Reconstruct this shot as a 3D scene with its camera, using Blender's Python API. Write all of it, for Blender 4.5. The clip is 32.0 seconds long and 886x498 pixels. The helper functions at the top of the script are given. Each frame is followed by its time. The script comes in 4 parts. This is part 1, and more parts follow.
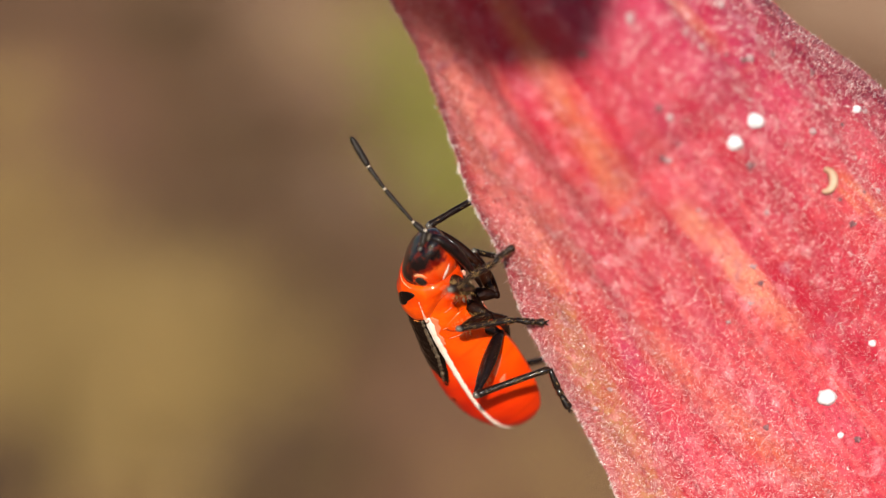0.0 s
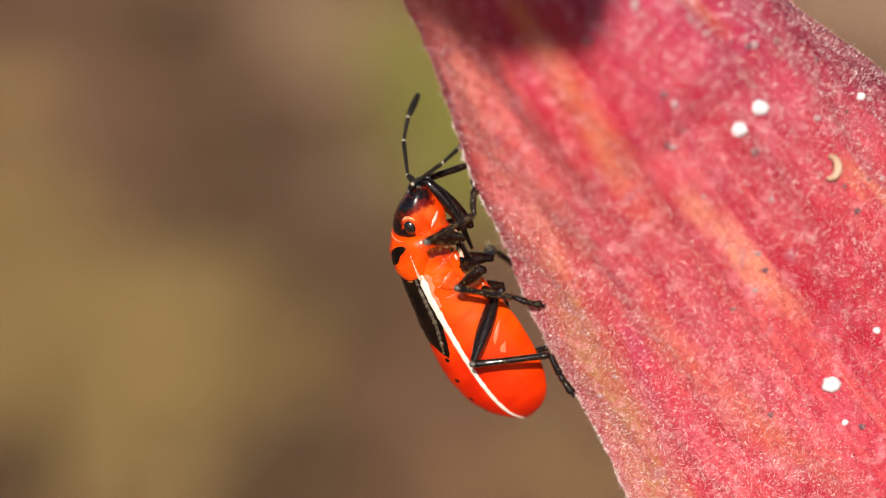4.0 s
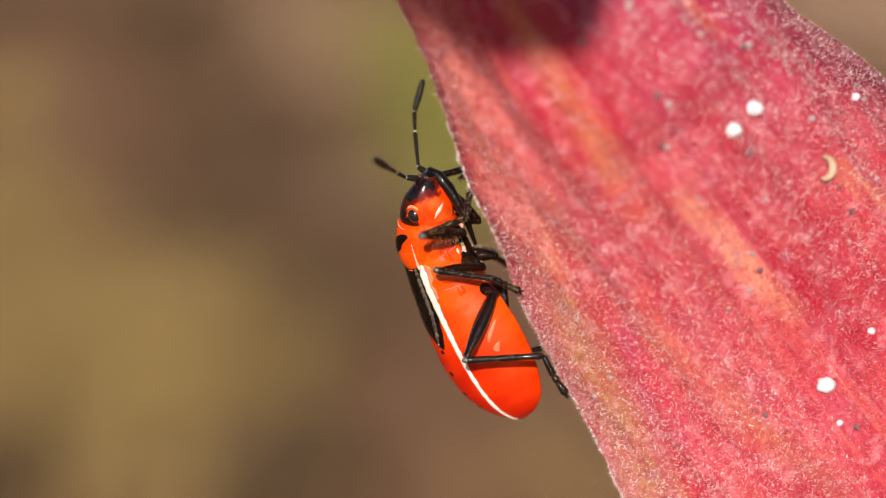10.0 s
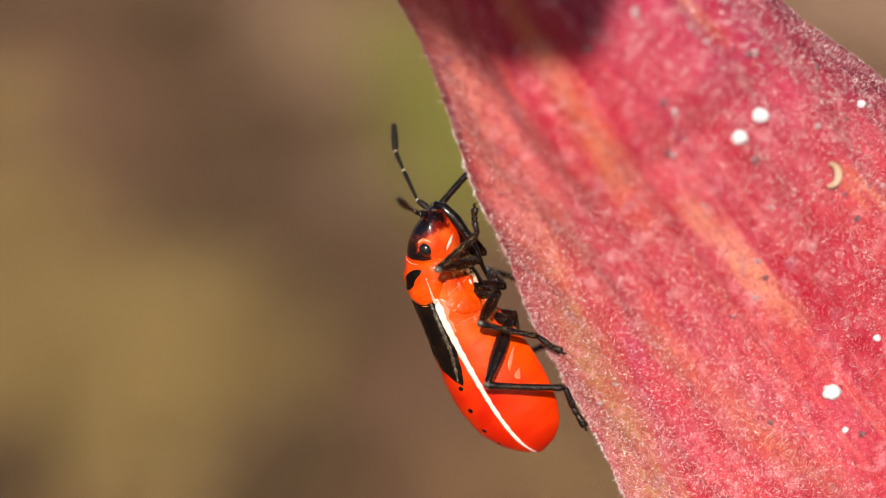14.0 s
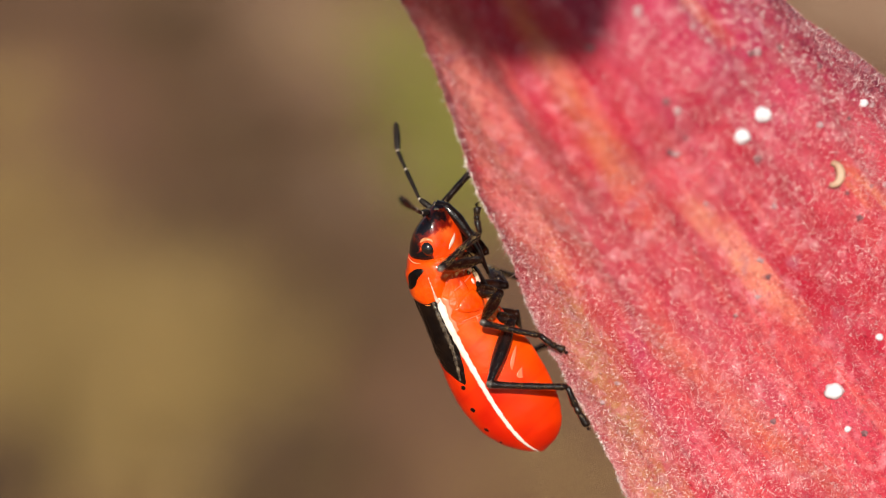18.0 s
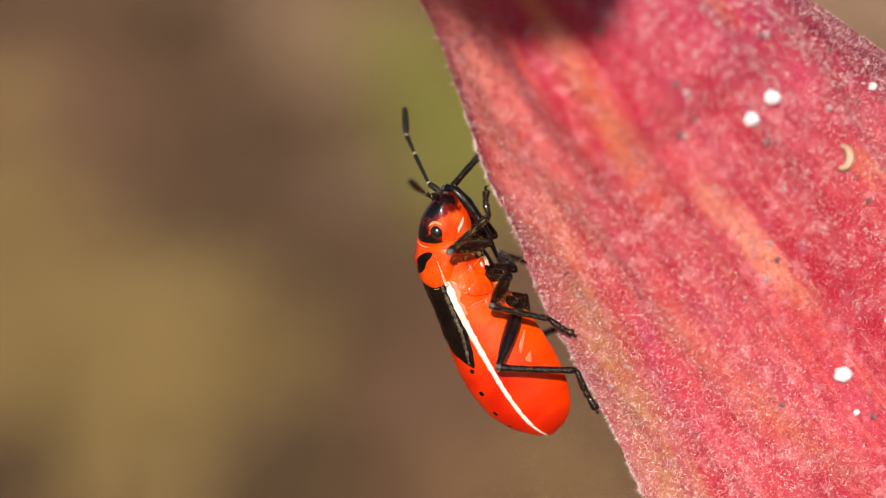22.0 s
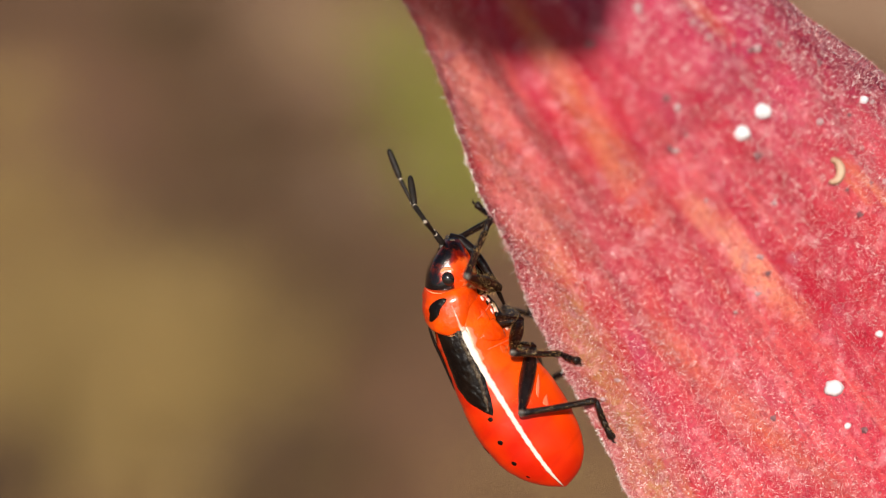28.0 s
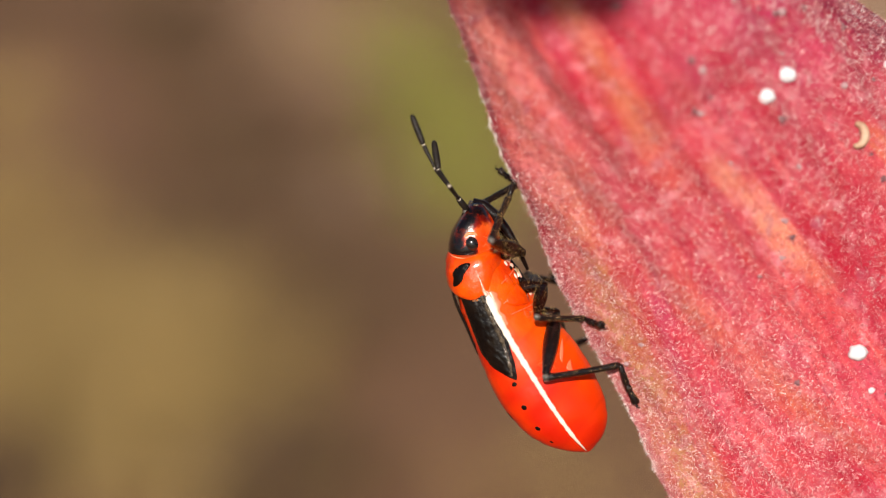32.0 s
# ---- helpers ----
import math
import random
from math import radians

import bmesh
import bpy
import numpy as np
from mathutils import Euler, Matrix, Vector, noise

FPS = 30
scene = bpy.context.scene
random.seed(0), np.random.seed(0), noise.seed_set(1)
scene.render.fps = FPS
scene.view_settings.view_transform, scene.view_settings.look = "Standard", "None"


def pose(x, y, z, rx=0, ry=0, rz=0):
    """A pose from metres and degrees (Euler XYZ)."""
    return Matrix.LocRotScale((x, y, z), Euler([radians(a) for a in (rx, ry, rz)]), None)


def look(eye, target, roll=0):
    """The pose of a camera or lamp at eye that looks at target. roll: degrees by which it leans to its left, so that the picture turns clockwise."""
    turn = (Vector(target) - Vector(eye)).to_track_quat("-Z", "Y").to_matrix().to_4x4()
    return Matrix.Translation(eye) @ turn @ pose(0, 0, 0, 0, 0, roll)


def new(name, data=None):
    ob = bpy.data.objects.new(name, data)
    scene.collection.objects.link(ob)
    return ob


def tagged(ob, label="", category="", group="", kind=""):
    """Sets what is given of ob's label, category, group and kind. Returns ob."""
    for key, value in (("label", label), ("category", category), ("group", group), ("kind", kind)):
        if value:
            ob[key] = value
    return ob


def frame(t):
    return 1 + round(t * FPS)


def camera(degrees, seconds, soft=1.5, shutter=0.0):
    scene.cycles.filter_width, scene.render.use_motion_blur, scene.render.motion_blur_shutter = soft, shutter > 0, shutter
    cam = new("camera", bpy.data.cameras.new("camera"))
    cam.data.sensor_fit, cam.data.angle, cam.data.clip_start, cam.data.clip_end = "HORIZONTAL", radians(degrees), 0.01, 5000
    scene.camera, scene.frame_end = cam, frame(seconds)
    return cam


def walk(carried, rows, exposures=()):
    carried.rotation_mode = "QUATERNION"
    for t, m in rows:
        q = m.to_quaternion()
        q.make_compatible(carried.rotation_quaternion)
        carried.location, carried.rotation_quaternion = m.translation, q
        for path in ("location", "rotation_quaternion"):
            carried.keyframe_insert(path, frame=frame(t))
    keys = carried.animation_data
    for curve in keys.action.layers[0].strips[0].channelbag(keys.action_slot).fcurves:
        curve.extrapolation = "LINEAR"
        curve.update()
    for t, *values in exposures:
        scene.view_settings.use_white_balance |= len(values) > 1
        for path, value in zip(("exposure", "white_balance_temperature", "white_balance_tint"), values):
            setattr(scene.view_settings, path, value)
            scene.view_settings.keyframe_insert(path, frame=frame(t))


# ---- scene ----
# One picture unit U is 0.03 mm on the plane of sharp focus. Local space: the eye at the origin, y ahead, z up in the picture.
U, FOV, HEIGHT, DOWN = 0.00003, 24.0, 0.50, 22.0
FOCUS = 784 * U / math.tan(radians(FOV / 2))
BASE = pose(0, 0, HEIGHT, -DOWN, 0, 0)
cam = camera(FOV, 32.0, soft=1.15, shutter=0.5)
cam.data.dof.use_dof = True
cam.data.dof.focus_distance = FOCUS
cam.data.dof.aperture_fstop = cam.data.lens / 5.2
cam.data.dof.aperture_blades = 0
EYE = pose(0, 0, HEIGHT, 90 - DOWN, 0, 0)
walk(cam, [(0.0, EYE), (32.0, EYE)], [(0.0, 0.19), (1.5, 0.16), (3.0, 0.12), (6.0, 0.06), (28.0, 0.04), (32.0, 0.08)])
scene.view_settings.exposure = 0.0


def at(px, py, mm=0.0):
    """Local place of a picture unit, mm behind the plane of focus."""
    y = FOCUS + mm * 0.001
    k = U * y / FOCUS
    return Vector(((px - 784) * k, y, (441 - py) * k))


# ---- light ----
SUN = Vector((-0.08, -0.97, 0.20)).normalized()       # towards the sun, in local space
sun_way = BASE.to_3x3() @ SUN
world = bpy.data.worlds.new("sky")
scene.world = world
world.use_nodes = True
sky = world.node_tree.nodes.new("ShaderNodeTexSky")
sky.sky_type, sky.sun_disc = "NISHITA", False
sky.sun_elevation = math.asin(sun_way.z)
sky.sun_rotation = math.atan2(sun_way.x, sun_way.y)
world.node_tree.links.new(sky.outputs[0], world.node_tree.nodes["Background"].inputs[0])
world.node_tree.nodes["Background"].inputs[1].default_value = 0.05
lamp = bpy.data.lights.new("sun", "SUN")
lamp.energy, lamp.angle, lamp.color = 4.95, radians(1.7), (1.0, 0.94, 0.82)
sun = new("sun", lamp)
sun.matrix_basis = look((0, 0, 3), Vector((0, 0, 3)) - sun_way)


# ---- materials ----
def rgb(*c):
    return (*c, 1.0)


class Mat:
    """A small builder round a node material."""

    def __init__(self, name, rough=0.5, color=(0.5, 0.5, 0.5), **sockets):
        self.m = bpy.data.materials.new(name)
        self.m.use_nodes = True
        self.t = self.m.node_tree
        self.b = self.t.nodes["Principled BSDF"]
        self.b.inputs["Roughness"].default_value = rough
        self.b.inputs["Base Color"].default_value = rgb(*color)
        for k, v in sockets.items():
            self.b.inputs[k.replace("_", " ")].default_value = v
        self.coord = self.node("ShaderNodeTexCoord").outputs["Object"]

    def node(self, kind, **props):
        n = self.t.nodes.new(kind)
        for k, v in props.items():
            setattr(n, k, v)
        return n

    def link(self, a, b):
        self.t.links.new(a, b)

    def turned(self, angle=(0, 0, 0), scale=(1, 1, 1)):
        n = self.node("ShaderNodeMapping")
        n.inputs["Rotation"].default_value = [radians(a) for a in angle]
        n.inputs["Scale"].default_value = scale
        self.link(self.coord, n.inputs["Vector"])
        return n.outputs[0]

    def noise(self, scale, detail=3.0, rough=0.55, where=None, distortion=0.0):
        n = self.node("ShaderNodeTexNoise")
        n.inputs["Scale"].default_value, n.inputs["Detail"].default_value = scale, detail
        n.inputs["Roughness"].default_value, n.inputs["Distortion"].default_value = rough, distortion
        self.link(where or self.coord, n.inputs["Vector"])
        return n.outputs["Fac"]

    def ramp(self, fac, *stops):
        n = self.node("ShaderNodeValToRGB")
        while len(n.color_ramp.elements) < len(stops):
            n.color_ramp.elements.new(0.5)
        for e, (p, c) in zip(n.color_ramp.elements, stops):
            e.position, e.color = p, rgb(*c) if len(c) == 3 else c
        self.link(fac, n.inputs[0])
        return n.outputs[0]

    def math(self, op, a, b=0.5):
        n = self.node("ShaderNodeMath", operation=op)
        for s, v in zip(n.inputs, (a, b)):
            if isinstance(v, (int, float)):
                s.default_value = v
            else:
                self.link(v, s)
        return n.outputs[0]

    def mix(self, fac, a, b, kind="MIX"):
        n = self.node("ShaderNodeMixRGB", blend_type=kind)
        for s, v in zip(n.inputs, (fac, a, b)):
            if isinstance(v, (int, float)):
                s.default_value = v
            elif isinstance(v, tuple):
                s.default_value = rgb(*v)
            else:
                self.link(v, s)
        return n.outputs[0]

    def axis(self, i):
        n = self.node("ShaderNodeSeparateXYZ")
        self.link(self.coord, n.inputs[0])
        return n.outputs[i]

    def color(self, c):
        self.link(c, self.b.inputs["Base Color"])
        return self

    def bump(self, fac, strength=0.3, distance=0.0001):
        n = self.node("ShaderNodeBump")
        n.inputs["Strength"].default_value, n.inputs["Distance"].default_value = strength, distance
        self.link(fac, n.inputs["Height"])
        self.link(n.outputs[0], self.b.inputs["Normal"])
        return self


BLACK3, WHITE3 = (0, 0, 0), (1, 1, 1)


def pod_skin():
    m = Mat("red_velvet_pod_skin", 0.8, Sheen_Weight=0.08, Sheen_Roughness=0.4, Specular_IOR_Level=0.2)
    m.b.inputs["Sheen Tint"].default_value = rgb(1.0, 0.75, 0.75)
    # the map's u runs along the pod, its v across it
    uv = m.node("ShaderNodeSeparateXYZ")
    m.link(m.node("ShaderNodeTexCoord").outputs["UV"], uv.inputs[0])
    u, v = uv.outputs[0], uv.outputs[1]
    flat = m.node("ShaderNodeMapping")
    flat.inputs["Scale"].default_value = (3.0, 11, 1)
    m.link(m.node("ShaderNodeTexCoord").outputs["UV"], flat.inputs["Vector"])
    lengthy = flat.outputs[0]
    warp = m.math("MULTIPLY", m.math("SUBTRACT", m.noise(2.2, 3, 0.6, lengthy), 0.5), 0.16)
    vw = m.math("ADD", v, warp)

    def streak(v0, slope, u0, u1, wide, strength):
        """A stripe at v0 + slope * u, from u0 to u1."""
        off = m.math("ABSOLUTE", m.math("SUBTRACT", vw, m.math("ADD", m.math("MULTIPLY", u, slope), v0)))
        across = m.ramp(m.math("DIVIDE", off, wide), (0.0, WHITE3), (1.0, BLACK3))
        half = (u1 - u0) / 2
        far = m.math("ABSOLUTE", m.math("SUBTRACT", u, (u0 + u1) / 2))
        ends = m.ramp(m.math("DIVIDE", far, half), (0.55, WHITE3), (1.0, BLACK3))
        return m.math("MULTIPLY", m.math("MULTIPLY", across, ends), strength)

    base = m.ramp(m.noise(230, 4, 0.6), (0.3, (0.36, 0.015, 0.038)), (0.5, (0.50, 0.034, 0.064)), (0.72, (0.64, 0.092, 0.118)))
    fine = m.ramp(m.noise(1.0, 3, 0.6, lengthy), (0.46, BLACK3), (0.70, WHITE3))
    c = m.mix(m.math("MULTIPLY", fine, 0.42), base, (0.74, 0.13, 0.090))
    long_map = m.node("ShaderNodeMapping")
    long_map.inputs["Scale"].default_value = (2.6, 24, 1)
    m.link(m.node("ShaderNodeTexCoord").outputs["UV"], long_map.inputs["Vector"])
    thread = m.noise(1.0, 4, 0.62, long_map.outputs[0], 1.2)
    c = m.mix(m.math("MULTIPLY", m.ramp(thread, (0.32, WHITE3), (0.48, BLACK3)), 0.6), c, (0.34, 0.008, 0.026))
    c = m.mix(m.math("MULTIPLY", m.ramp(thread, (0.55, BLACK3), (0.72, WHITE3)), 0.42), c, (0.80, 0.28, 0.25))
    c = m.mix(streak(0.62, -0.05, -0.7, 0.80, 0.85, 0.8), c, (0.40, 0.026, 0.098))
    for v0, slope, u0, u1, wide, k in ((-0.265, -0.08, 0.02, 0.64, 0.12, 0.55), (-0.95, 0.53, 0.68, 1.2, 0.10, 0.4), (0.62, 0.0, 0.15, 0.45, 0.06, 0.45), (0.30, 0.35, 0.70, 1.0, 0.06, 0.6)):
        c = m.mix(streak(v0, slope, u0, u1, wide, k), c, (0.76, 0.30, 0.11))
    c = m.mix(streak(-0.26, 0.26, 0.57, 0.92, 0.09, 0.85), c, (0.80, 0.34, 0.20))
    c = m.mix(streak(-0.70, -0.21, 0.44, 1.45, 0.19, 1.0), c, (0.40, 0.20, 0.064))
    c = m.mix(streak(-1.02, 0.0, 0.5, 1.5, 0.16, 0.55), c, (0.42, 0.20, 0.13))
    c = m.mix(streak(-0.84, 0.03, -0.1, 0.66, 0.34, 0.6), c, (0.74, 0.29, 0.22))
    # dark red stripes; the one at v -1.0 paints in the rim's hair shade
    for v0, slope, u0, u1, wide, k in ((0.0, 0.10, 0.64, 0.93, 0.07, 0.85), (-0.42, 0.55, 0.78, 1.12, 0.05, 0.9), (-0.15, 0.0, 0.1, 0.5, 0.06, 0.6), (-0.48, 0.0, 0.1, 0.8, 0.05, 0.35), (0.20, 0.1, 0.4, 0.9, 0.08, 0.9), (-0.69, -0.05, 0.4, 1.25, 0.05, 0.75), (-1.0, -0.02, 0.3, 1.4, 0.07, 0.8), (-1.3, 0.75, 0.85, 1.3, 0.05, 0.5)):
        c = m.mix(streak(v0, slope, u0, u1, wide, k), c, (0.42, 0.006, 0.03))
    c = m.mix(streak(-0.12, -0.72, 0.60, 1.15, 0.04, 0.55), c, (0.38, 0.045, 0.12))
    # dark purple margins, with the shade of the turned-away rims put into the colour
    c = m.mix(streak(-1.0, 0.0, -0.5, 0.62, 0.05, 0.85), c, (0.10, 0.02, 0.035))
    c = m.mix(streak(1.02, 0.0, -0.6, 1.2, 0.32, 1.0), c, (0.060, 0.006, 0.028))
    c = m.mix(streak(0.86, -0.16, -0.3, 0.6, 0.05, 0.4), c, (0.50, 0.20, 0.30))
    cloud = m.ramp(m.noise(420, 3, 0.6), (0.44, BLACK3), (0.66, WHITE3))
    c = m.mix(m.math("MULTIPLY", cloud, 0.26), c, (0.70, 0.17, 0.24))
    stain = m.ramp(m.noise(300, 3, 0.6, m.turned((20, 0, 50))), (0.52, BLACK3), (0.68, WHITE3))
    c = m.mix(m.math("MULTIPLY", stain, 0.45), c, (0.46, 0.018, 0.03))
    pale = m.ramp(m.noise(1000, 4, 0.7), (0.52, BLACK3), (0.72, WHITE3))
    c = m.mix(m.math("MULTIPLY", pale, 0.55), c, (0.80, 0.38, 0.43))
    deep = m.ramp(m.noise(2600, 3, 0.65), (0.34, WHITE3), (0.50, BLACK3))
    c = m.mix(m.math("MULTIPLY", deep, 0.5), c, (0.36, 0.008, 0.03))
    pits = m.ramp(m.noise(6500, 2, 0.5), (0.62, BLACK3), (0.70, WHITE3))
    c = m.mix(m.math("MULTIPLY", pits, 0.65), c, (0.14, 0.012, 0.02))
    grey = m.ramp(m.noise(520, 2, 0.5), (0.66, BLACK3), (0.74, WHITE3))
    c = m.mix(m.math("MULTIPLY", grey, 0.5), c, (0.36, 0.13, 0.19))
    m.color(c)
    m.bump(m.math("ADD", m.noise(1300, 4, 0.7), m.noise(4500, 2, 0.6)), 0.6, 0.00014)
    return m.m


def simple(name, a, b, scale, rough, bump=0.2, distance=0.00004, **kw):
    m = Mat(name, rough, **kw)
    m.color(m.ramp(m.noise(scale, 4), (0.3, a), (0.7, b)))
    m.bump(m.noise(scale * 4, 3), bump, distance)
    return m.m


def abdomen_skin():
    m = Mat("orange_red_cuticle", 0.42, Coat_Weight=0.25, Coat_Roughness=0.09, Specular_IOR_Level=0.2, Subsurface_Weight=0.1, Subsurface_Scale=0.0003)
    m.b.inputs["Subsurface Radius"].default_value = (1.0, 0.25, 0.05)
    c = m.ramp(m.noise(230, 2), (0.34, (0.60, 0.011, 0.0004)), (0.5, (0.80, 0.038, 0.0006)), (0.66, (0.90, 0.085, 0.0008)))
    n = m.node("ShaderNodeTexWave", wave_type="BANDS", bands_direction="X")
    n.inputs["Scale"].default_value, n.inputs["Distortion"].default_value, n.inputs["Detail"].default_value = 170, 1.2, 1
    m.link(m.turned((0, 22, 0)), n.inputs["Vector"])
    line = m.ramp(n.outputs["Fac"], (0.0, WHITE3), (0.06, BLACK3))
    c = m.mix(m.math("MULTIPLY", line, 0.22), c, (0.50, 0.012, 0.001))
    grain = m.noise(620, 3, 0.6, m.turned((0, 30, 0), (0.25, 1, 1)))
    c = m.mix(m.ramp(grain, (0.55, BLACK3), (0.8, (0.35, 0.35, 0.35))), c, (0.62, 0.016, 0.001))
    fleck = m.ramp(m.noise(520, 2), (0.70, BLACK3), (0.75, WHITE3))
    c = m.mix(m.math("MULTIPLY", fleck, 0.4), c, (0.92, 0.30, 0.14))
    m.color(c)
    m.bump(m.math("ADD", m.math("ADD", m.noise(1500, 3), m.math("MULTIPLY", grain, 1.5)), m.math("MULTIPLY", n.outputs["Fac"], 0.8)), 0.35, 0.00008)
    return m.m


def head_skin():
    """Orange face, with a black crown and a dark muzzle."""
    m = Mat("orange_and_black_head_cuticle", 0.25, Specular_IOR_Level=0.3, Coat_Weight=0.6, Coat_Roughness=0.08)
    wob = m.math("MULTIPLY", m.math("SUBTRACT", m.noise(1100, 4, 0.7), 0.5), 0.0012)
    x, z = m.axis(0), m.axis(2)
    # crown: high on the head and behind the eye; muzzle: far forward
    h = m.math("ADD", m.math("ADD", z, m.math("MULTIPLY", x, 0.45)), wob)
    crown = m.ramp(m.math("MULTIPLY", m.math("SUBTRACT", h, 0.00358), 3000), (0.0, BLACK3), (0.8, WHITE3))
    nape = m.math("MULTIPLY", m.ramp(m.math("MULTIPLY", m.math("SUBTRACT", 0.00555, x), 4000), (0.0, BLACK3), (0.8, WHITE3)), m.ramp(m.math("MULTIPLY", m.math("SUBTRACT", m.math("ADD", z, wob), 0.00062), 4000), (0.0, BLACK3), (0.8, WHITE3)))
    nose = m.ramp(m.math("MULTIPLY", m.math("SUBTRACT", m.math("ADD", m.math("ADD", x, m.math("MULTIPLY", z, 0.2)), wob), 0.00592), 1500), (0.0, BLACK3), (0.95, WHITE3))
    mask = m.math("MAXIMUM", m.math("MAXIMUM", crown, nape), nose)
    face = m.ramp(m.noise(700, 2), (0.4, (0.80, 0.05, 0.002)), (0.7, (0.88, 0.14, 0.02)))
    m.color(m.mix(m.ramp(mask, (0.35, BLACK3), (0.85, WHITE3)), m.mix(m.ramp(mask, (0.0, BLACK3), (0.4, WHITE3)), face, (0.22, 0.008, 0.002)), m.mix(m.math("MULTIPLY", nose, m.ramp(m.noise(1900, 3, 0.7), (0.48, BLACK3), (0.62, WHITE3))), (0.005, 0.003, 0.004), (0.10, 0.010, 0.003))))
    m.bump(m.noise(1700, 3), 0.6, 0.00006)
    return m.m


def fuzz_skin():
    m = Mat("pale_plant_hair", 0.28)
    m.color(m.ramp(m.node("ShaderNodeNewGeometry").outputs["Random Per Island"], (0.0, (0.22, 0.014, 0.03)), (0.40, (0.48, 0.06, 0.085)), (0.68, (0.74, 0.22, 0.23)), (0.86, (0.94, 0.76, 0.72)), (1.0, (0.97, 0.97, 0.95))))
    return m.m


POD = pod_skin()
FUZZ = fuzz_skin()
DOWN_HAIR = simple("white_plant_hair", (0.62, 0.50, 0.48), (0.92, 0.88, 0.84), 4000, 0.4)
STEM = simple("red_green_stem_skin", (0.20, 0.04, 0.03), (0.22, 0.16, 0.05), 120, 0.6)
ORANGE = abdomen_skin()
HEAD = head_skin()
JET = simple("glossy_black_cuticle", (0.002, 0.0015, 0.002), (0.010, 0.005, 0.003), 700, 0.3, 1.0, 0.00009, Coat_Weight=0.35, Coat_Roughness=0.05, Specular_IOR_Level=0.08)
LEG = simple("black_brown_leg_cuticle", (0.003, 0.0022, 0.003), (0.014, 0.007, 0.005), 1200, 0.3, 1.0, 0.00008, Coat_Weight=0.7, Coat_Roughness=0.06, Specular_IOR_Level=0.15)
BROWN = simple("dark_brown_leg_cuticle", (0.003, 0.0012, 0.001), (0.022, 0.005, 0.0015), 1100, 0.4, 1.0, 0.00014, Coat_Weight=0.45, Coat_Roughness=0.05, Specular_IOR_Level=0.06)
# black with pale flecks that paint in glints on wing edges and muzzle
BEAD = simple("glint_flecked_black", (0.003, 0.002, 0.003), (0.15, 0.11, 0.07), 2400, 0.12, 1.0, 0.00010, Coat_Weight=1.0, Coat_Roughness=0.05)
DULL = simple("dull_black_antenna", (0.006, 0.005, 0.005), (0.022, 0.015, 0.011), 2600, 0.5, 1.0, 0.00005, Specular_IOR_Level=0.3)
EYE_MAT = simple("glossy_black_eye", (0.006, 0.005, 0.006), (0.014, 0.011, 0.010), 6000, 0.2, 0.1, 0.00001, Coat_Weight=1.0, Coat_Roughness=0.08)
CREAM = simple("cream_white_margin", (0.88, 0.70, 0.56), (0.92, 0.88, 0.82), 1800, 0.3, 0.6, Coat_Weight=0.6, Coat_Roughness=0.1)
BROW = simple("cream_orange_brow", (0.88, 0.14, 0.025), (0.92, 0.52, 0.28), 1500, 0.3)
PINKISH = simple("pale_ridge_glint", (0.87, 0.26, 0.13), (0.92, 0.80, 0.72), 1100, 0.25, 0.6, Coat_Weight=0.8, Coat_Roughness=0.1)
MEMBRANE = simple("golden_joint_membrane", (0.16, 0.07, 0.016), (0.78, 0.60, 0.38), 1800, 0.3, 0.8, 0.00008, Coat_Weight=0.8, Coat_Roughness=0.1)
FLANK = simple("pale_orange_flank", (0.88, 0.12, 0.03), (0.90, 0.26, 0.15), 700, 0.3, Coat_Weight=0.3)
BLUSH = simple("pale_pink_lobe", (0.86, 0.30, 0.18), (0.92, 0.74, 0.66), 1500, 0.25, Coat_Weight=0.6, Coat_Roughness=0.1)
RIM = simple("pale_orange_rim", (0.86, 0.14, 0.01), (0.90, 0.34, 0.08), 1500, 0.3)
ORANGE_PLATE = simple("orange_plate_cuticle", (0.60, 0.013, 0.0005), (0.92, 0.105, 0.001), 520, 0.36, 0.9, 0.00010, Coat_Weight=0.6, Coat_Roughness=0.09, Specular_IOR_Level=0.15)
KNEE = simple("grey_knee", (0.012, 0.010, 0.009), (0.16, 0.14, 0.12), 2500, 0.25, Coat_Weight=0.8, Coat_Roughness=0.1)
GOLD = simple("golden_bristle", (0.08, 0.035, 0.01), (0.66, 0.42, 0.15), 2000, 0.35, 0.0)
RING = simple("pale_grey_antenna_ring", (0.30, 0.24, 0.18), (0.55, 0.47, 0.38), 2500, 0.4)
GRAIN = simple("white_sugary_grain", (0.58, 0.56, 0.60), (0.86, 0.85, 0.88), 2500, 0.5)
TAN = simple("tan_husk", (0.42, 0.24, 0.15), (0.66, 0.45, 0.32), 1500, 0.6)
ASH = simple("pale_grey_dirt", (0.34, 0.17, 0.19), (0.54, 0.38, 0.39), 4000, 0.9)
SPECK = simple("grey_dirt_speck", (0.12, 0.045, 0.06), (0.32, 0.15, 0.16), 4000, 0.8)


def soil():
    m = Mat("dry_brown_soil", 0.95)
    c = m.ramp(m.noise(5, 4, 0.6), (0.3, (0.184, 0.081, 0.039)), (0.7, (0.236, 0.107, 0.052)))
    c = m.mix(m.math("MULTIPLY", m.noise(60, 4), 0.5), c, (0.195, 0.106, 0.056))
    m.color(c)
    m.bump(m.noise(90, 5, 0.7), 0.6, 0.01)
    return m.m


